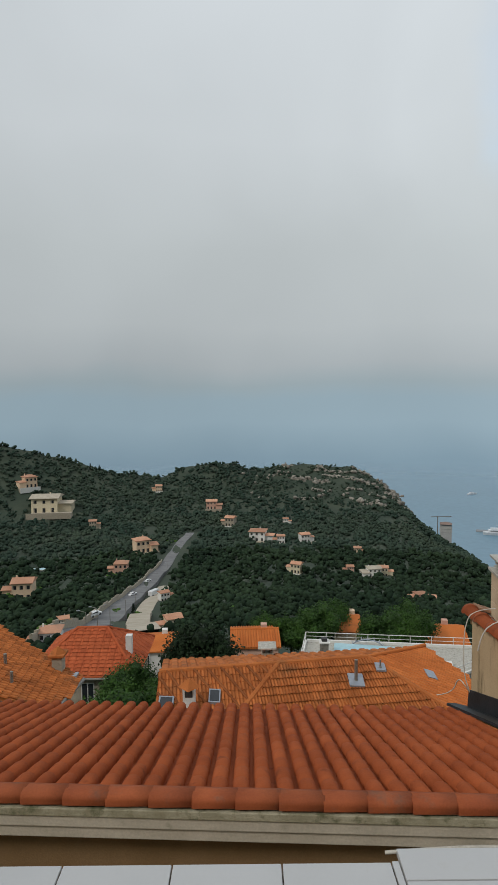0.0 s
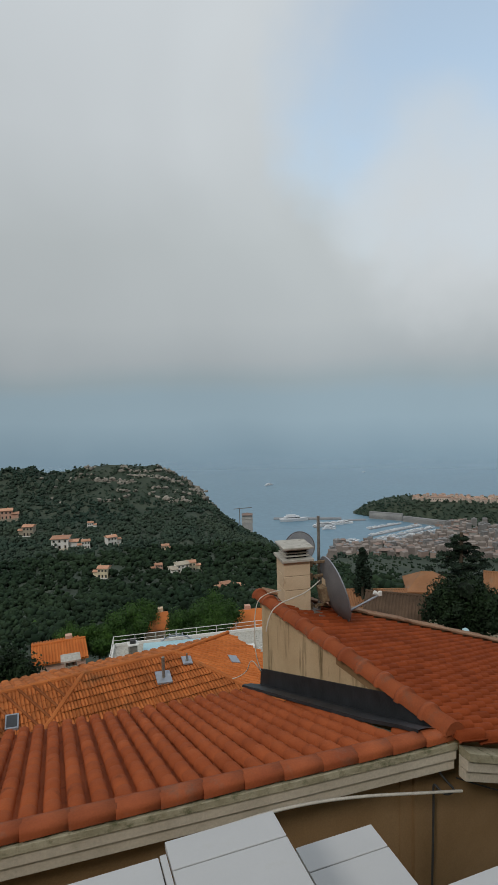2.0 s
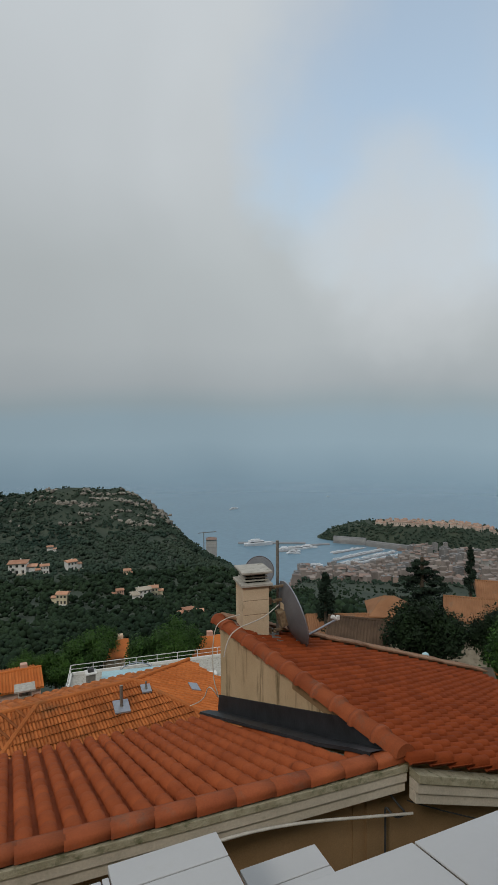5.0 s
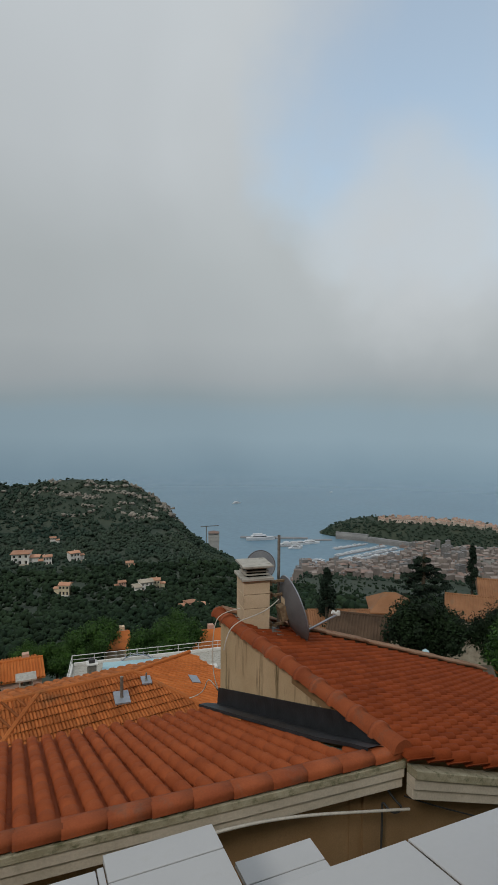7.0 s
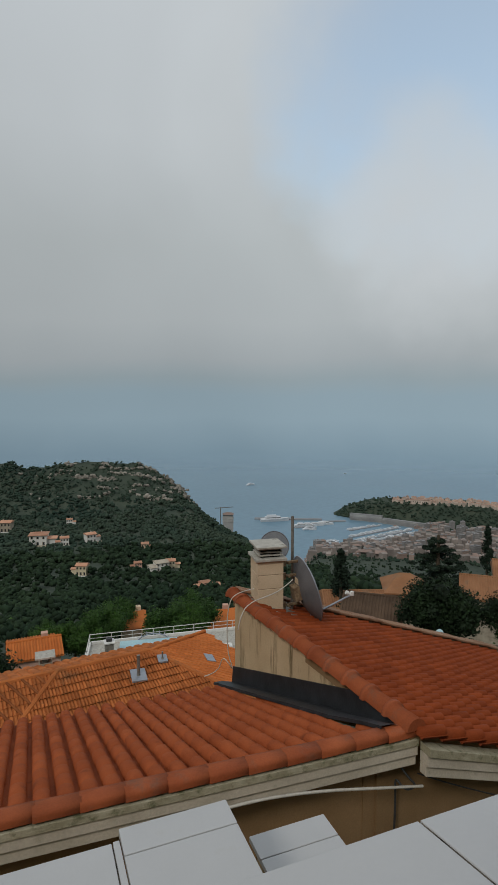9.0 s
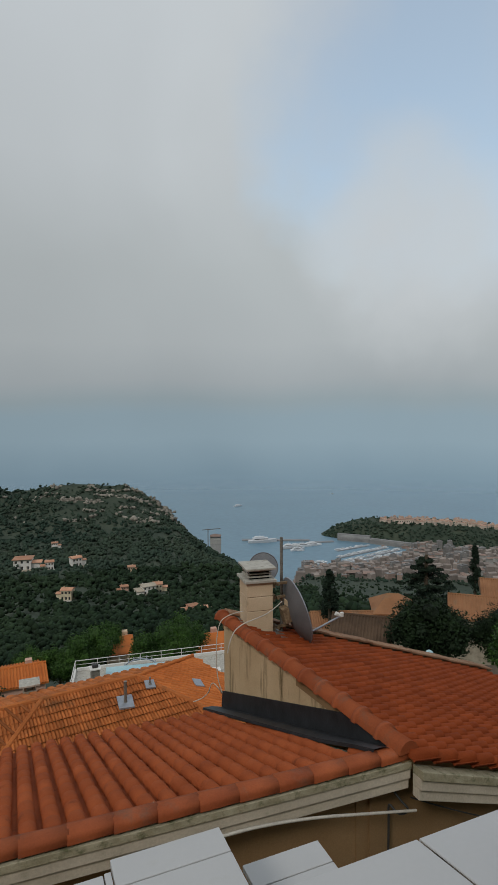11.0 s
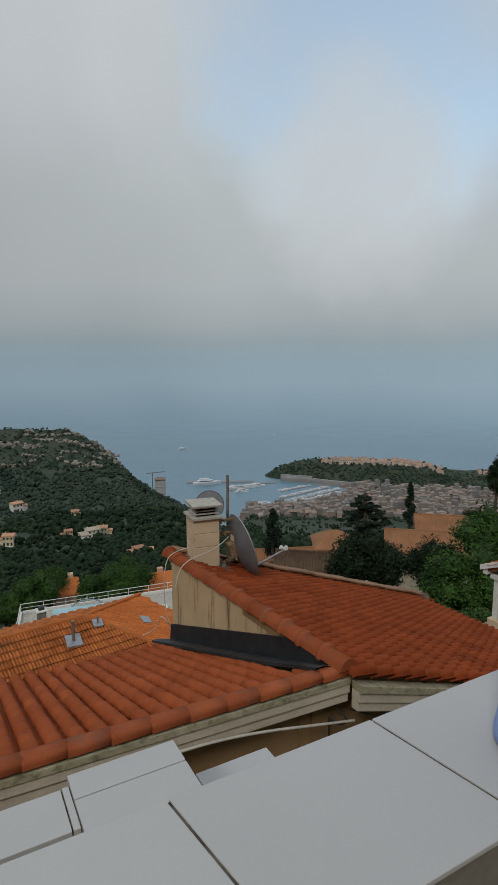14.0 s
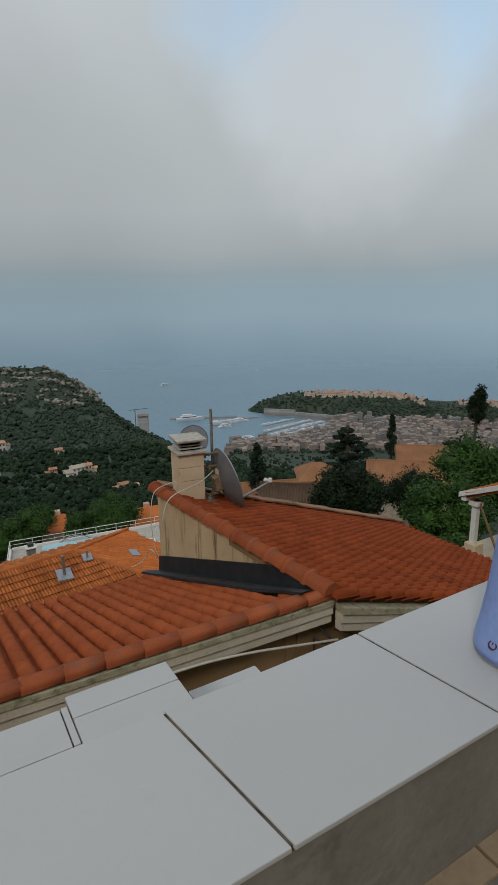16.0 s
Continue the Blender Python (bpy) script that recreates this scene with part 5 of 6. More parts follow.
def roadside():
    wall = tagged(new("retaining_wall"), "pale stone retaining wall along the climbing road", "wall", kind="structure")
    for i, (p, q) in enumerate(zip(ROAD, ROAD[1:])):
        d = q - p
        if i > 30 or d.length < 0.5:
            continue
        m = Matrix.Translation(p) @ Matrix.Rotation(math.atan2(d.y, d.x), 4, "Z") @ Matrix(((1, 0, 0, 0), (0, 1, 0, 0), (d.z / math.hypot(d.x, d.y), 0, 1, 0), (0, 0, 0, 1)))
        part("wall_panel", boxed((0, 5.2, -4), (math.hypot(d.x, d.y) - 0.05, 5.8, 3.4 + 0.5 * (i % 3)), 0.05, m), STONE, wall)
    for b, dip, turn, big in CARS:
        r = range_of(b, dip)
        c = empty("van" if big else "car", Matrix.Translation(spot(b, r, 1.65)) @ Matrix.Rotation(radians(turn), 4, "Z") @ Matrix.Scale(1.5 if big else 1.2, 4), label="white delivery van standing on the sandy lane" if big else "white car parked beside the climbing road", category="van" if big else "car")
        h = 1.9 if big else 0.75
        part("body", boxed((-2.1, -0.85, 0.28), (2.1, 0.85, h if big else 0.85), 0.12), CAR_WHITE, c)
        if not big:
            part("cabin", boxed((-1.3, -0.72, 0.85), (0.9, 0.72, 1.4), 0.2), CAR_WHITE, c)
        part("side_glass", boxed((-1.1 if not big else 0.9, -0.76, 0.95 if not big else 1.1), (0.7 if not big else 2.0, 0.76, 1.28 if not big else 1.65), 0.05), GLASS_DARK, c)
        for x in (-1.3, 1.3):
            for y in (-0.8, 0.8):
                part("wheel", rod(bmesh.new(), (x, y - 0.1, 0.31), (x, y + 0.1, 0.31), 0.31, 14), DARK_CABLE, c)
    r = range_of(POOL_AT[0], POOL_AT[1])
    p = spot(POOL_AT[0], r, 1.5)
    pl = empty("swimming_pool", Matrix.Translation(p) @ Matrix.Rotation(radians(12), 4, "Z"), label="pale blue swimming pool with a white rim on the slope", category="pool")
    part("basin", boxed((-8, -3.5, -4), (8, 3.5, -0.05)), STONE, pl)
    part("rim", boxed((-8, -3.5, -0.045), (8, 3.5, 0.25), 0.1), WHITE_PAINT, pl)
    part("water", boxed((-7.3, -2.8, 0.2), (7.3, 2.8, 0.33), 0.05), POOL, pl)
    CLEAR.append((p.x, p.y, 9)); CLEAR.append((p.x * 0.95, p.y * 0.95, 6))
    rnd = random.Random(17)
    spots = []
    for b, dip, n, spread in HEDGES:
        r = range_of(b, dip)
        for i in range(n):
            k = rnd.uniform(-1, 1)
            spots.append((spot(b + k * spread, r + rnd.uniform(-5, 5)), rnd.uniform(1.0, 2.2), rnd.uniform(0.6, 1.0), 7))
    tagged(blob_field("hedges", spots, HEDGE, "fresh green hedges and bushes between the villas", 15), category="hedge")


CARS = [(-15.7, 0.3719, 55, False), (-11.94, 0.3376, 55, False), (-10.39, 0.314, 55, False), (-9.85, 0.3403, 60, True)]
POOL_AT = (-20.49, 0.275)
HEDGES = [(-23.35, 0.3197, 26, 1.3), (-21.31, 0.3053, 26, 1.3), (-19.65, 0.3928, 26, 1.3), (-12.55, 0.3725, 26, 1.3), (-13.01, 0.2954, 26, 1.3), (-8.71, 0.239, 26, 1.3), (-0.69, 0.3784, 26, 1.3)]
roadside()


# ---- houses close below ----
def near_houses():
    h = empty("house", Matrix(), label="stone house with a hipped red tile roof below", category="house")
    x0, x1, y0, y1, zr, ze = -17.0, -8.3, 42.6, 50.4, -18.75, -21.15
    ra, rb, ym = -14.0, -11.5, 46.5
    f = (zr - ze) / (ym - y0)
    roof_plane(h, [(x0, y0), (x1, y0), (rb, ym), (ra, ym)], (ra, ym, zr), (0, -1), f, RED_TILE, 0.6, 0.34, 0.03, nose=0.06)
    roof_plane(h, [(x1, y0), (x1, y1), (rb, ym)], (rb, ym, zr), (1, 0), (zr - ze) / (x1 - rb), RED_TILE, 0.6, 0.34, 0.03, nose=0.06)
    roof_plane(h, [(x0, y1), (x0, y0), (ra, ym)], (ra, ym, zr), (-1, 0), (zr - ze) / (ra - x0), RED_TILE, 0.6, 0.34, 0.03, nose=0.06)
    roof_plane(h, [(x1, y1), (x0, y1), (ra, ym), (rb, ym)], (ra, ym, zr), (0, 1), f, RED_TILE, 0.3, 0.4)
    for a, b in (((ra, ym, zr), (rb, ym, zr)), ((ra, ym, zr), (x0, y0, ze)), ((rb, ym, zr), (x1, y0, ze)), ((rb, ym, zr), (x1, y1, ze))):
        ridge_bar(h, a, b, RED_TILE, 0.13)
    part("wall", boxed((x0 + 0.5, y0 + 0.5, -29), (x1 - 0.5, y1 - 0.5, ze - 0.1)), STONE, h)
    for x in (-15.4, -12.3, -9.9):
        window(h, Matrix.Translation((x, y0 + 0.5, -23.4)), 0.9, 1.5)
    part("chimney", boxed((-9.7, 45.0, -20.8), (-9.2, 45.5, -18.9), 0.02), WHITE_PAINT, h)
    part("gutter", rod(bmesh.new(), (x0, y0 - 0.08, ze - 0.12), (x1, y0 - 0.08, ze - 0.12), 0.09, 8), STEEL, h)

    h = empty("house", Matrix(), label="house with a weathered orange tile roof and a brick chimney", category="house")
    pl, z = roof_plane(h, [(-13.0, 24.0), (-9.4, 22.6), (-6.0, 21.35), (-6.25, 18.7), (-8.6, 18.35), (-13.0, 17.6)], (-9.15, 22.4, -9.45), (1, 0.05), 0.42, OLD_TILE, 0.15, 0.27, 0.03)
    part("wall", boxed((-12.8, 18.9, -18), (-6.6, 21.6, -11.3)), STONE, h)
    part("gutter", rod(bmesh.new(), (-6.25, 18.65, z(-6.25, 18.65) - 0.05), (-6.0, 21.4, z(-6.0, 21.4) - 0.05), 0.07, 8), STEEL, h)
    c = part("chimney", boxed((-7.15, 21.2, -10.9), (-6.75, 21.6, -9.85), 0.02), STONE, h, "small brick chimney")
    part("chimney_cap", boxed((-7.25, 21.1, -9.84), (-6.65, 21.7, -9.74), 0.02), OLD_TILE, c)
    part("chimney_hood", rod(bmesh.new(), (-6.95, 21.4, -9.74), (-6.95, 21.4, -9.5), 0.32, 4, 0.05), OLD_TILE, c)
    for x, y in ((-8.5, 20.3), (-7.9, 19.4)):
        part("vent", rod(bmesh.new(), (x, y, z(x, y)), (x, y, z(x, y) + 0.4), 0.06, 8), STEEL, h)
    part("lead_sheet", boxed((-6.7, 21.15, -10.75), (-6.2, 21.5, -10.55), 0.02), SILVER, h)

    villa((0.9, 54.6, -25.6), 4.3, 4.6, 2.4, 0.75, 2, PINK, ORANGE_TILE, "small salmon pink house with a bright orange tile roof", False, panes=False)
    villa((-9.6, 59.0, -28.0), 4.2, 4.5, 2.5, 0.8, 6, WHITE_PAINT, ORANGE_TILE, "white house with an orange tile roof beside the red roof", False)
    villa((19.6, 57.5, -26.2), 5.4, 5, 1.9, 1.0, -6, PINK, ORANGE_TILE, "house with a bright orange roof behind the terrace", False)
    villa((11.0, 60.0, -26.0), 2.4, 5, 2.0, 0.9, -6, PEACH, OLD_TILE, "narrow peach house between the green trees", False)
    villa((27.2, 38.8, -20.4), 4.6, 4.2, 2.6, 1.3, -40, WHITE_PAINT, LICHEN_ROOF, "white-gabled house with a lichen-brown tile roof", False, stack=False)
    villa((36.2, 51.2, -24.2), 11.5, 7, 1.5, 1.5, -22, STONE, TAN_ROOF, "long house with a tan tile roof on the slope", False, stack=False)
    villa((48.5, 45.0, -22.6), 9.0, 6.5, 1.6, 1.5, -42, STONE, TAN_ROOF, "house with a tan tile roof beside the cedar", False, stack=False)
    villa((56.0, 50.0, -22.6), 6.0, 5.5, 1.6, 1.2, -42, CREAM, TAN_ROOF, "small house with an orange tile roof above the trees", False, stack=False)
    villa((35.5, 29.5, -22.8), 4.0, 4.0, 3.2, 0.9, -48, CREAM, OLD_TILE, "ochre house half hidden by the green tree", False, stack=False)
    villa((39.9, 51.4, -22.9), 4.4, 5.0, 1.7, 1.5, -30, STONE, TAN_ROOF, "small peach house with a pointed orange tile roof", True, panes=False, stack=False)
    for p in ((0.9, 54.6, 6), (-9.6, 59, 6), (19.6, 57.5, 6), (11, 60, 4)):
        CLEAR.append(p)


near_houses()


def roof_terrace():
    z = -19.6
    t = empty("roof_terrace", Matrix(), label="white walled roof terrace with a pale blue pool cover and railings", category="terrace")
    poly = [(3.9, 39.6), (13.4, 37.8), (17.0, 40.0), (18.2, 43.6), (5.0, 45.2)]
    part("deck", slab(bmesh.new(), [(x, y, z) for x, y in poly], 0.4), SLATE_CAP, t)
    part("wall", slab(bmesh.new(), [(x, y, z - 0.41) for x, y in [(4.1, 39.9), (13.2, 38.1), (16.7, 40.2), (17.8, 43.3), (5.2, 44.9)]], 8), STONE, t)
    for (a, b) in zip(poly, poly[1:] + poly[:1]):
        A, B = Vector((*a, z)), Vector((*b, z))
        d = (B - A); n = d.normalized(); L = d.length
        m = Matrix.Translation(A) @ Matrix.Rotation(math.atan2(n.y, n.x), 4, "Z")
        part("kerb", boxed((0.1, -0.08, 0.002), (L - 0.1, 0.08, 0.22), 0.01, m), WHITE_PAINT, t)
        if a == poly[0]:
            continue
        rail = part("railing", bar(bmesh.new(), A + Vector((0, 0, 0.8)), B + Vector((0, 0, 0.8)), 0.06), WHITE_PAINT, t)
        part("rail_bar", bar(bmesh.new(), A + Vector((0, 0, 0.48)), B + Vector((0, 0, 0.48)), 0.04), WHITE_PAINT, rail)
        for i in range(int(L / 1.5) + 1):
            q = A + d * (i / max(1, int(L / 1.5)))
            part("rail_post", bar(bmesh.new(), q + Vector((0, 0, 0.0)), q + Vector((0, 0, 0.82)), 0.05), WHITE_PAINT, rail)
    m = Matrix.Translation((6.4, 40.0, z)) @ Matrix.Rotation(math.atan2(-1.8, 9.5), 4, "Z")
    part("pool_cover", boxed((0, 1.7, 0.002), (6.2, 4.0, 0.45), 0.05, m), POOL, t, "pale blue pool cover")
    part("white_bench", boxed((7.0, 1.6, 0.002), (8.6, 2.2, 0.42), 0.04, m), WHITE_PAINT, t)
    bm = bmesh.new()
    for i in range(9):
        a0 = math.pi * i / 8
        rod(bm, (2.6 + 1.3 * math.cos(a0), 4.25, 0.75 * math.sin(a0)), (2.6 + 1.3 * math.cos(a0 + 0.39), 4.25, 0.75 * math.sin(a0 + 0.39)), 0.05, 6)
        rod(bm, (2.6 + 1.3 * math.cos(a0), 4.25, 0.75 * math.sin(a0)), (2.6 + 1.3 * math.cos(a0), 4.8, 0.75 * math.sin(a0)), 0.04, 6)
    bmesh.ops.transform(bm, matrix=m, verts=bm.verts)
    part("arched_cover", bm, SILVER, t)
    c = part("chimney", boxed((5.75, 41.6, z + 0.002), (6.35, 42.2, z + 1.35), 0.02), CEMENT, t)
    part("chimney_cap", boxed((5.65, 41.5, z + 1.36), (6.45, 42.3, z + 1.46), 0.02), WHITE_PAINT, c)
    part("chimney_cowl", boxed((5.85, 41.7, z + 1.47), (6.25, 42.1, z + 1.7), 0.02), DARK_CABLE, c)
    # outside stair with its white string wall
    a, b = Vector((13.6, 37.6, z)), Vector((13.4, 32.6, z - 2.9))
    bm = bmesh.new()
    n = 14
    for i in range(n):
        p = a + (b - a) * (i / n)
        box(bm, (p.x, p.y - 0.36, p.z - 0.9), (p.x + 1.6, p.y, p.z))
    part("stair", bm, CEMENT, t)
    bm = bmesh.new()
    for q in (0.55, 0.95):
        bar(bm, a + Vector((0, 0, q)), b + Vector((0, 0, q)), 0.07)
    for i in range(5):
        p = a + (b - a) * (i / 4)
        bar(bm, p, p + Vector((0, 0, 1.0)), 0.06)
    part("stair_rail", bm, WHITE_PAINT, t)


roof_terrace()


def porch_house():
    h = empty("porch_house", Matrix(), label="beige house with a white-posted porch and brown tile roof", category="house")
    roof_plane(h, [(13.0, 10.35), (12.85, 8.2), (17.0, 8.0), (17.2, 10.2)], (13.0, 8.2, -4.92), (0.05, 1), 0.45, OLD_TILE, 0.22, 0.3)
    part("fascia_board", slab(bmesh.new(), [(12.9, 10.4, -5.83), (12.76, 8.1, -4.80), (12.86, 8.1, -4.80), (13.0, 10.4, -5.83)], 0.14), WHITE_PAINT, h)
    part("beam", boxed((12.95, 10.2, -6.06), (17.0, 10.34, -5.9), 0.01), WHITE_PAINT, h)
    part("post", boxed((13.19, 10.0, -7.32), (13.35, 10.16, -6.06), 0.01), WHITE_PAINT, h)
    part("post_bracket", boxed((13.12, 9.93, -6.2), (13.42, 10.23, -6.06), 0.02), WHITE_PAINT, h)
    part("pedestal", boxed((13.1, 9.86, -8.0), (13.46, 10.24, -7.32), 0.02), CHIMNEY, h)
    part("strut", rod(bmesh.new(), (13.25, 9.95, -6.1), (13.75, 9.4, -8.0), 0.035, 8), RUST, h)
    part("wall", boxed((13.35, 7.4, -11), (17.0, 9.25, -5.35)), CHIMNEY, h)
    part("patio", boxed((13.0, 9.3, -8.3), (17.0, 11.0, -8.0), 0.02), SAND, h)
    part("foundation", boxed((13.1, 9.4, -12), (16.9, 10.9, -8.3)), STONE, h)
    h.location = (0.27, -0.32, 0)
    # parking place with a wall, pale stones and dark sheds behind the roof
    s = empty("garden_shed", Matrix(), label="low dark shed with a rusty edge behind the roof", category="shed")
    part("roof", slab(bmesh.new(), [(22.4, 22.9, -13.9), (24.0, 21.6, -13.8), (24.9, 22.8, -13.7), (23.3, 24.1, -13.8)], 0.15), BARK, s)
    part("wall", boxed((23.0, 22.4, -17), (24.2, 23.4, -13.98)), DARK_CABLE, s)
    w = tagged(new("garden_wall"), "pale stone garden wall below the trees", "wall", kind="structure")
    m = Matrix.Translation((20.6, 19.9, -13.4)) @ Matrix.Rotation(radians(-40), 4, "Z")
    rnd = random.Random(4)
    for i in range(22):
        part("stone", boxed((i % 11 * 0.42, 0, i // 11 * 0.3 - 0.6), (i % 11 * 0.42 + 0.40, 0.35, i // 11 * 0.3 - 0.6 + rnd.uniform(0.22, 0.29)), 0.04, m), SAND, w)
    u = empty("parasol", Matrix.Translation((24.6, 27.8, -17.0)), label="closed pale blue parasol beside the dark trees", category="parasol")
    part("pole", rod(bmesh.new(), (0, 0, 0), (0, 0, 2.2), 0.04, 8), STEEL, u)
    part("canopy", lathe(bmesh.new(), [(0.1, 1.2), (0.24, 1.5), (0.3, 2.0), (0.2, 2.25), (0.05, 2.35)], 12), POOL, u)


porch_house()


# ---- terrace floor beside the parapet ----
def terrace():
    fl = tagged(new("floor"), "terrace floor of tan tiles with grey joints", "floor", kind="structure")
    part("bed", boxed((-3, -4, -2.3), (3.5, 0.70, -2.112)), STONE, fl)
    me = bpy.data.meshes.new("floor_tile")
    bm = boxed((0.004, 0.004, -0.012), (0.196, 0.196, 0), 0.002)
    bm.to_mesh(me); bm.free()
    me.materials.append(FLOOR_TILE)
    for i in range(14):
        for j in range(10):
            o = new("floor_tile", me)
            o.matrix_world = Matrix.Translation((0.2 + i * 0.2, 0.50 - j * 0.2, -2.10))
            o.parent = fl
    part("ledge", boxed((-3, 0.73, -2.4), (3.5, 0.975, -1.593), 0.01), CEMENT, fl)
    for i in range(14):
        o = new("floor_tile", me)
        o.matrix_world = Matrix.Translation((0.9 + i * 0.2, 0.75, -1.58))
        o.parent = fl
    hs = tagged(new("own_house_wall"), "plain cream house wall behind the terrace", "wall", kind="structure")
    part("wall", boxed((-3, -4.3, -8), (3.5, -4.0, 3.0)), CREAM_WALL, hs)
    part("foundation", boxed((-3, -4.0, -14), (3.5, 0.72, -2.31)), CREAM_WALL, hs)


terrace()


# ---- the town by the sea ----
def block(name, w, d, h, wall, roof, pitched):
    b = empty(name, Matrix.Translation((0, 0, -2000)), label="pale apartment building in the town by the harbour", category="building", group="town buildings")
    bm = boxed((-w / 2, -d / 2, -12), (w / 2, d / 2, h))
    part("wall", bm, wall, b)
    for k in range(1, int(h / 3.2)):
        if k % 2 == 0:
            part("floor_band", boxed((-w / 2 - 0.7, -d / 2 - 0.7, k * 3.2 - 0.35), (w / 2 + 0.7, d / 2 + 0.7, k * 3.2 + 0.55)), roof if k % 3 == 0 else wall, b)
    if pitched:
        part("roof", rod(bmesh.new(), (0, 0, h), (0, 0, h + 3.5), max(w, d) * 0.74, 4, 1.0), roof, b).rotation_euler = (0, 0, radians(45))
    else:
        part("roof", boxed((-w / 2 - 0.4, -d / 2 - 0.4, h), (w / 2 + 0.4, d / 2 + 0.4, h + 1.0)), roof, b)
        part("lift_house", boxed((-2.5, -2, h + 1.0), (2.5, 2, h + 4.0)), wall, b)
    return b


def town():
    rnd = random.Random(11)
    kinds = [block("apartment_building", w, d, h, CITY[i % 4], CITY_ROOF[i % 2], i % 2 == 0) for i, (w, d, h) in enumerate(
        ((13, 11, 11), (21, 12, 16), (17, 12, 21), (14, 14, 30), (28, 12, 14), (12, 10, 9), (19, 15, 18), (23, 13, 23)))]
    n = 0
    used = []
    rest = []
    while n < 640:
        b = rnd.uniform(21.5, 56)
        r = rnd.uniform(1330, 2120)
        if r > shore(b) - 25:
            continue
        if b < 26 and r < 1560 and rnd.random() < 0.8:
            continue
        if rnd.random() < (1500 - r) / 300:
            continue
        p = spot(b, r)
        if p.z < SEA_Z + 1 or any((p - q).length < 17 for q in used):
            continue
        used.append(p)
        n += 1
        if n > 270:
            rest.append((p, rnd.uniform(9, 22), rnd.uniform(9, 15), rnd.choice((9, 12, 15, 18, 24)), radians(rnd.uniform(-50, 10))))
            continue
        k = kinds[rnd.choice((0, 0, 1, 1, 2, 3, 4, 5, 5, 6, 7))] if r > 1450 else kinds[rnd.choice((0, 1, 4, 5))]
        copy_thing(k, Matrix.Translation(p) @ Matrix.Rotation(radians(rnd.uniform(-50, 10)), 4, "Z"))
    for i, k in enumerate(kinds):
        k.matrix_world = Matrix.Translation(spot(36.5 + i * 2.1, 2085)) @ Matrix.Rotation(radians(-30), 4, "Z")
    vs, fs = [], []
    for p, w, d, h, a in rest:
        q = len(vs)
        for x, y, z in ((-1, -1, -8), (1, -1, -8), (1, 1, -8), (-1, 1, -8), (-1, -1, h), (1, -1, h), (1, 1, h), (-1, 1, h), (-1, 0, h + 2.5), (1, 0, h + 2.5)):
            x, y = x * w / 2, y * d / 2
            vs.append((p.x + x * math.cos(a) - y * math.sin(a), p.y + x * math.sin(a) + y * math.cos(a), p.z + z))
        fs += [tuple(q + i for i in f) for f in ((0, 1, 5, 4), (1, 2, 6, 9, 5), (2, 3, 7, 6), (3, 0, 4, 8, 7), (4, 5, 9, 8), (6, 7, 8, 9))]
    tagged(new("far_buildings", data("far_buildings", vs, fs, surface("far_town", (0.20, 0.17, 0.155), (0.29, 0.25, 0.225), 0.03, 0.9, 0.0, 0.3, island=0.25))), "small pale buildings packed along the coast", "buildings", kind="stuff")
    green = []
    while len(green) < 1500:
        b, r = rnd.uniform(21.5, 56), rnd.uniform(1280, 2120)
        p = spot(b, r)
        if p.z > SEA_Z + 1 and r < shore(b) - 15 and all((p - q).length > 11 for q in used):
            green.append((p, rnd.uniform(3, 6.5), rnd.uniform(0.8, 1.2), 3))
    # town trees share the haze-tinted green
    blob_field("town_trees", green, WOODS_HAZED, "dark trees between the town buildings", 12)
    # a tower at the foot of the hill, beside a crane
    p = spot(19.57, 1440); p.z = EYE0.z - 1440 * 0.197 - 34
    copy_thing(kinds[2], Matrix.Translation(p) @ Matrix.Rotation(radians(-20), 4, "Z") @ Matrix.Diagonal((1.6, 1.5, 1.35, 1)))
    cr = empty("crane", Matrix.Translation((EYE0.x + 1440 * math.sin(radians(18.8)), EYE0.y + 1440 * math.cos(radians(18.8)), -0.385 - 1440 * 0.232)), label="thin construction crane beside the tower blocks", category="crane")
    part("mast", boxed((-0.9, -0.9, -10), (0.9, 0.9, 62)), STEEL, cr)
    part("jib", boxed((-16, -0.7, 60), (34, 0.7, 61.6)), STEEL, cr)
    # headland: wooded cliff with the old town on top
    hs = lambda b: float(np.interp(b, [30.5, 31.2, 32.2, 33.5, 35, 38, 41, 44, 46.5, 48.5, 50, 51.5, 54, 58], [0, 16, 32, 44, 52, 56, 58, 58, 46, 26, 20, 30, 36, 30]))
    bs = [30.4 + i * 0.3 for i in range(93)]
    prof = ((2140, -0.15), (2185, 0.25), (2230, 0.62), (2270, 0.92), (2310, 1.0), (2420, 1.0), (2480, 0.7), (2540, -0.15))
    taper = lambda b, r: 2290 + (r - 2290) * min(1.0, max(0.0, (b - 30.2) / 5.5)) ** 0.6
    vs = [Vector((EYE0.x + (taper(b, r) + 8 * noise.noise(Vector((b, r / 50, 0)))) * math.sin(radians(b)), EYE0.y + taper(b, r) * math.cos(radians(b)), SEA_Z + hs(b) * k * (1 + 0.12 * noise.noise(Vector((b * 2, r / 30, 5)))))) for b in bs for r, k in prof]
    m = len(prof)
    fs = [(i * m + j, (i + 1) * m + j, (i + 1) * m + j + 1, i * m + j + 1) for i in range(len(bs) - 1) for j in range(m - 1)]
    tagged(new("headland", data("headland", vs, fs, EARTH, True)), "wooded rock headland rising from the sea", "headland", kind="structure")
    at = lambda b, r, z: Vector((EYE0.x + r * math.sin(radians(b)), EYE0.y + r * math.cos(radians(b)), z))
    spots = []
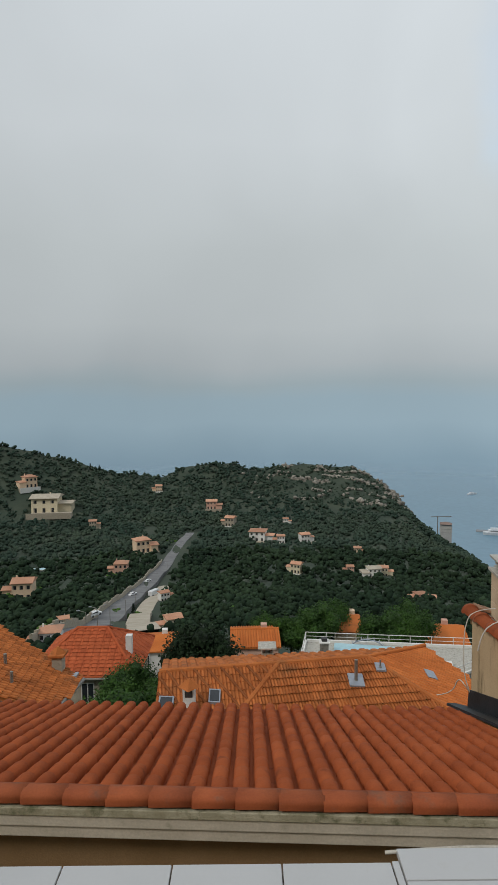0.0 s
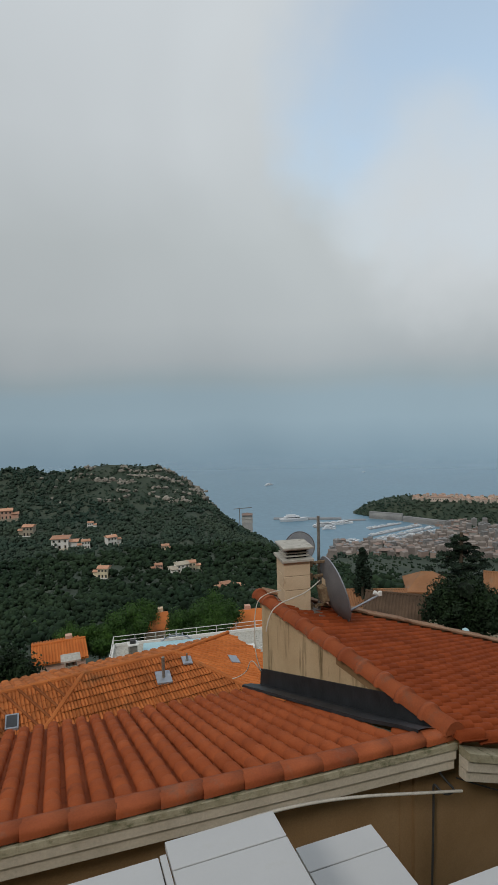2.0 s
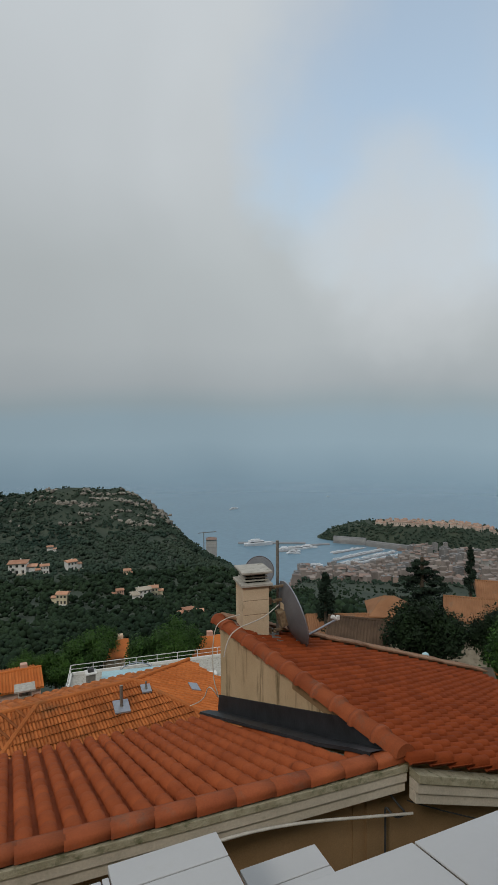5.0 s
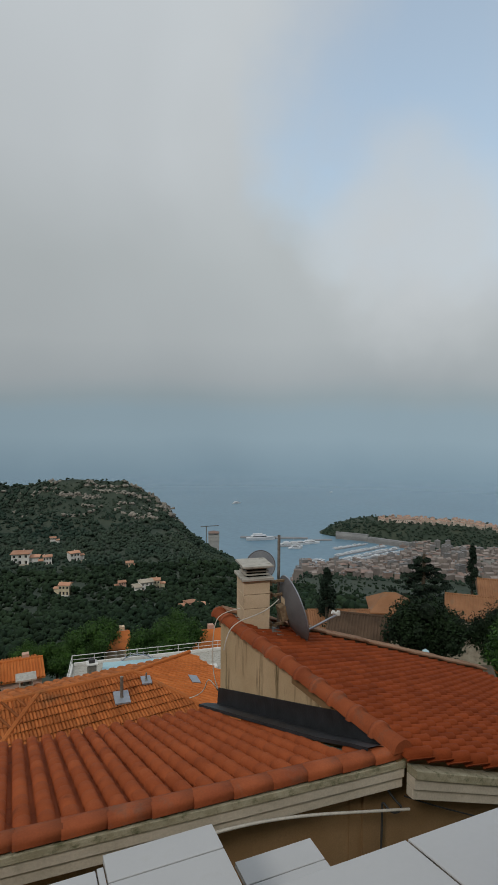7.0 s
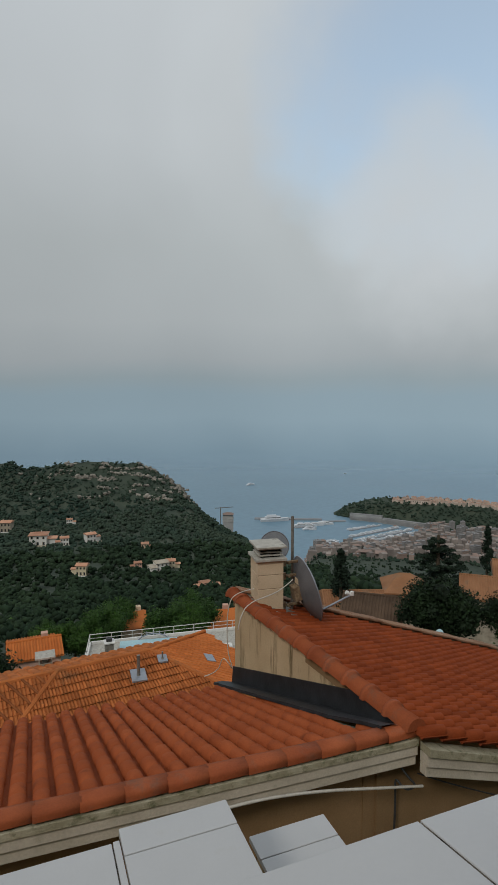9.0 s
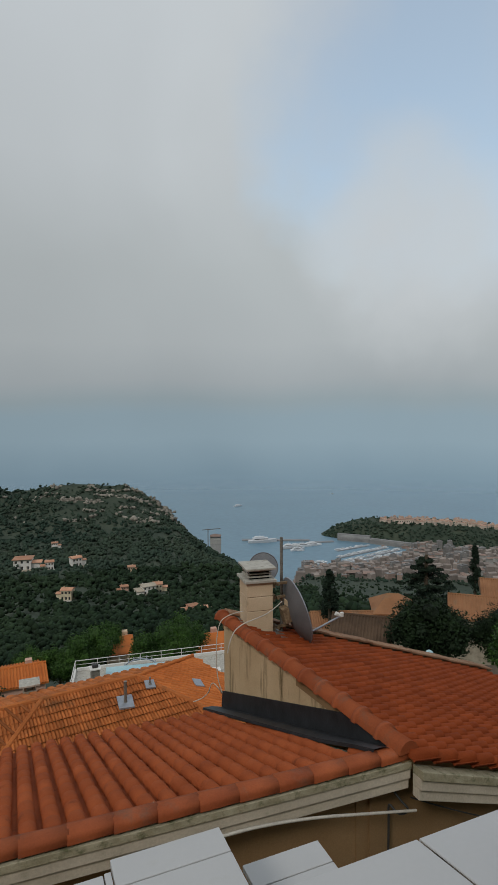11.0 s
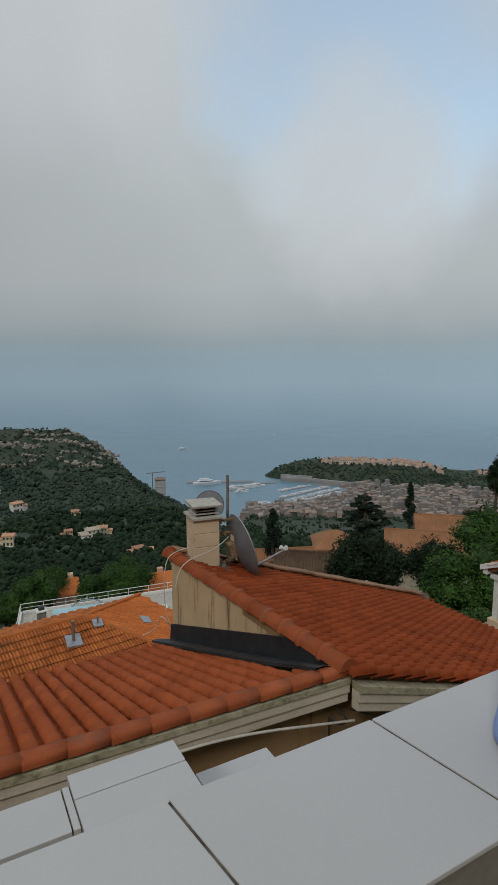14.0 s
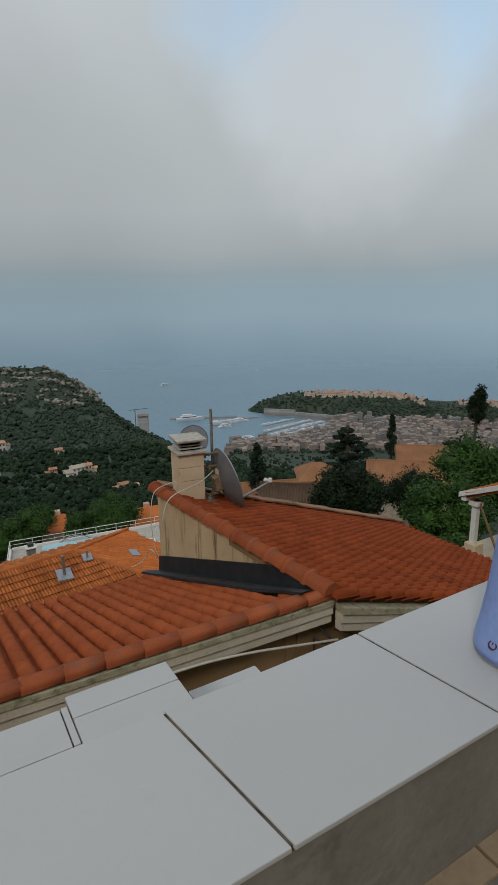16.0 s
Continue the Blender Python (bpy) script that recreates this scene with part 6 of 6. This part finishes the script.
    for i in range(900):
        b, k = rnd.uniform(30.7, 57), rnd.random()
        r = 2150 + 130 * k
        spots.append((at(b, taper(b, r), SEA_Z + hs(b) * min(1, max(0, (r - 2150) / 120)) - 2), rnd.uniform(4, 8), 1.0, 3))
    for i in range(300):
        b = rnd.uniform(31.0, 37) if i < 130 else rnd.uniform(45.5, 57.5)
        r = rnd.uniform(2280, 2430)
        spots.append((at(b, taper(b, r), SEA_Z + hs(b) - 2), rnd.uniform(4, 7), 1.0, 3))
    # headland trees carry the same painted haze in their green
    blob_field("headland_woods", spots, WOODS_HAZED, "dark trees on the cliff of the headland", 8)
    small = [block("old_town_house", w, d, h, OLD_TOWN, OLD_TOWN_ROOF, True) for i, (w, d, h) in enumerate(((11, 10, 9), (13, 10, 11), (10, 9, 12)))]
    for i in range(170):
        b = rnd.uniform(36.2, 48) if i < 145 else rnd.uniform(51, 55)
        p = at(b, rnd.uniform(2285, 2400), SEA_Z + hs(b) - 1)
        copy_thing(rnd.choice(small), Matrix.Translation(p) @ Matrix.Rotation(radians(rnd.uniform(-60, 0)), 4, "Z"))
    for i, k in enumerate(small):
        k.matrix_world = Matrix.Translation(at(40.2 + i * 1.3, 2282, SEA_Z + hs(40.2 + i * 1.3) - 1))
    pal = empty("palace", Matrix.Translation(at(38.6, 2290, SEA_Z + 57)) @ Matrix.Rotation(radians(-38), 4, "Z"), label="long pale palace on the headland", category="palace")
    part("wall", boxed((-42, -9, -4), (42, 9, 13)), OLD_TOWN, pal)
    part("roof", boxed((-43, -10, 13), (43, 10, 14.5)), OLD_TOWN_ROOF, pal)
    part("tower", boxed((-42, -10, 14.5), (-33, 0, 19)), CITY[1], pal)
    part("tower", boxed((34, -10, 14.5), (43, 0, 18)), CITY[1], pal)
    for i in range(9):
        part("window", boxed((-36 + i * 8.6, -9.15, 4), (-33 + i * 8.6, -8.95, 8)), GLASS_DARK, pal)
    # long waterfront blocks, quays and moles
    for b0, r0, b1, r1, h, wd in ((32.0, 2180, 35.2, 2150, 25, 14), (35.25, 2138, 39.2, 2080, 19, 14)):
        p, q = at(b0, r0, SEA_Z), at(b1, r1, SEA_Z)
        d = q - p
        f = empty("waterfront_building", Matrix.Translation(p) @ Matrix.Rotation(math.atan2(d.y, d.x), 4, "Z"), label="long pale building along the quay", category="building", group="waterfront buildings")
        part("wall", boxed((0, 0, -3), (d.length, wd, h)), CITY[2], f)
        part("roof", boxed((-0.5, -0.5, h), (d.length + 0.5, wd + 0.5, h + 1)), CITY_ROOF[1], f)
        for k in range(1, 5):
            part("floor_band", boxed((-0.6, -0.9, k * 3.3 - 0.3), (d.length + 0.6, 0.2, k * 3.3 + 0.6)), CITY_ROOF[1], f)
    for i, (b0, r0, b1, r1, wd, h) in enumerate(((22.3, 2160, 29.2, 2160, 22, 5), (29.2, 2120, 31.6, 2150, 16, 4), (26.4, 2010, 28.4, 2040, 14, 3.2), (32.1, 1810, 38.0, 2045, 10, 2.4), (32.2, 1890, 36.8, 2070, 8, 2.4), (32.0, 1990, 35.0, 2095, 8, 2.4), (33.6, 1830, 38.3, 1990, 10, 2.4))):
        p, q = at(b0, r0, SEA_Z), at(b1, r1, SEA_Z)
        d = q - p
        o = link("pier", boxed((0, -wd / 2, -6), (d.length, wd / 2, h), 0.3, Matrix.Translation(p) @ Matrix.Rotation(math.atan2(d.y, d.x), 4, "Z")), QUAY)
        tagged(o, "grey concrete harbour mole", "pier", kind="structure")


def boat(length, label):
    w = length * 0.24
    b = empty("yacht", Matrix.Translation((0, 0, -2100)), label=label, category="boat", group="boats in the harbour")
    hull = [(-0.5, 0.85), (-0.2, 1.0), (0.2, 0.9), (0.4, 0.5), (0.5, 0.02)]
    bm = bmesh.new()
    rows = [[bm.verts.new((x * length, sgn * w / 2 * k * f, z)) for sgn, f, z in ((-1, 0.7, -0.5), (-1, 1, length * 0.09 + max(0, x) * length * 0.06), (1, 1, length * 0.09 + max(0, x) * length * 0.06), (1, 0.7, -0.5))] for x, k in hull]
    for p, q in zip(rows, rows[1:]):
        for i in range(4):
            bm.faces.new((p[i], p[(i + 1) % 4], q[(i + 1) % 4], q[i]))
    bm.faces.new(rows[0]); bm.faces.new(rows[-1][::-1])
    bmesh.ops.recalc_face_normals(bm, faces=bm.faces)
    part("hull", bm, BOAT_WHITE, b)
    z = length * 0.09
    part("cabin", boxed((-0.35 * length, -w * 0.34, z), (0.18 * length, w * 0.34, z + length * 0.08), 0.1), BOAT_WHITE, b)
    part("cabin_glass", boxed((-0.30 * length, -w * 0.345, z + length * 0.03), (0.185 * length, w * 0.345, z + length * 0.055)), GLASS_DARK, b)
    part("bridge", boxed((-0.28 * length, -w * 0.26, z + length * 0.08), (0.05 * length, w * 0.26, z + length * 0.13), 0.1), BOAT_WHITE, b)
    part("mast", rod(bmesh.new(), (-0.1 * length, 0, z + length * 0.1), (-0.1 * length, 0, z + length * 0.3), 0.15, 6), BOAT_WHITE, b)
    return b


def harbour():
    rnd = random.Random(21)
    at = lambda b, r: Vector((EYE0.x + r * math.sin(radians(b)), EYE0.y + r * math.cos(radians(b)), SEA_Z))
    small, mid, big = boat(13, "small white motor boat moored in the harbour"), boat(26, "white motor yacht moored in the harbour"), boat(58, "large white yacht moored at the mole")
    for i in range(190):
        row = i % 4
        b0, r0, b1, r1 = ((32.1, 1825, 38.0, 2060), (32.2, 1905, 36.8, 2085), (32.0, 2005, 35.0, 2110), (33.6, 1845, 38.3, 2005))[row]
        k = rnd.random()
        copy_thing(rnd.choice((small, small, mid)), Matrix.Translation(at(b0 + (b1 - b0) * k + rnd.uniform(-0.1, 0.1), r0 + (r1 - r0) * k)) @ Matrix.Rotation(radians(rnd.choice((-25, 155)) + rnd.uniform(-6, 6)), 4, "Z"))
    for b, r in ((26.6, 2035), (27.2, 2045), (27.9, 2050), (28.6, 2060), (29.3, 2075), (28.0, 1995), (28.3, 1985), (30.2, 1800)):
        copy_thing(rnd.choice((mid, big)), Matrix.Translation(at(b, r)) @ Matrix.Rotation(radians(rnd.uniform(-30, 10)), 4, "Z"))
    for k, (b, r) in zip((small, mid, big), ((31.9, 1850), (30.6, 1830), (29.6, 2085))):
        k.matrix_world = Matrix.Translation(at(b, r)) @ Matrix.Rotation(radians(-25), 4, "Z")
    s = copy_thing(big, Matrix.Translation(at(24.4, 2125)) @ Matrix.Rotation(radians(-12), 4, "Z") @ Matrix.Scale(1.9, 4))
    s["label"] = "very large white ship moored along the outer mole"
    for b, r, q in ((21.9, 3050, 1), (31.5, 3600, 0)):
        copy_thing((mid, big)[q], Matrix.Translation(at(b, r)) @ Matrix.Rotation(radians(20), 4, "Z"))["label"] = "white motor yacht out on the open sea"


town()
harbour()


# ---- crags and stones on the hill ----
def crags():
    rnd = random.Random(8)
    spots = []
    for i in range(900):
        b = rnd.gauss(9.5, 4.2)
        k = rnd.random()
        if b < -1 or b > 16.5:
            continue
        r = 1000 - 150 * k ** 1.5
        p = spot(b, r)
        if noise.noise(Vector((b * 0.3, r * 0.07, 7))) > 0.16:
            spots.append((p + Vector((0, 0, -2.0)), rnd.uniform(3.0, 8.0), rnd.uniform(0.25, 0.7), 6))
    for i in range(60):
        b = rnd.uniform(13.0, 16.8)
        spots.append((spot(b, 985) + Vector((0, 0, -1)), rnd.uniform(3, 6), rnd.uniform(0.8, 1.3), 2))
    o = blob_field("crags", spots, ROCK, "pale limestone crags near the top of the hill", 9)
    tagged(o, category="rocks")


crags()
woods()
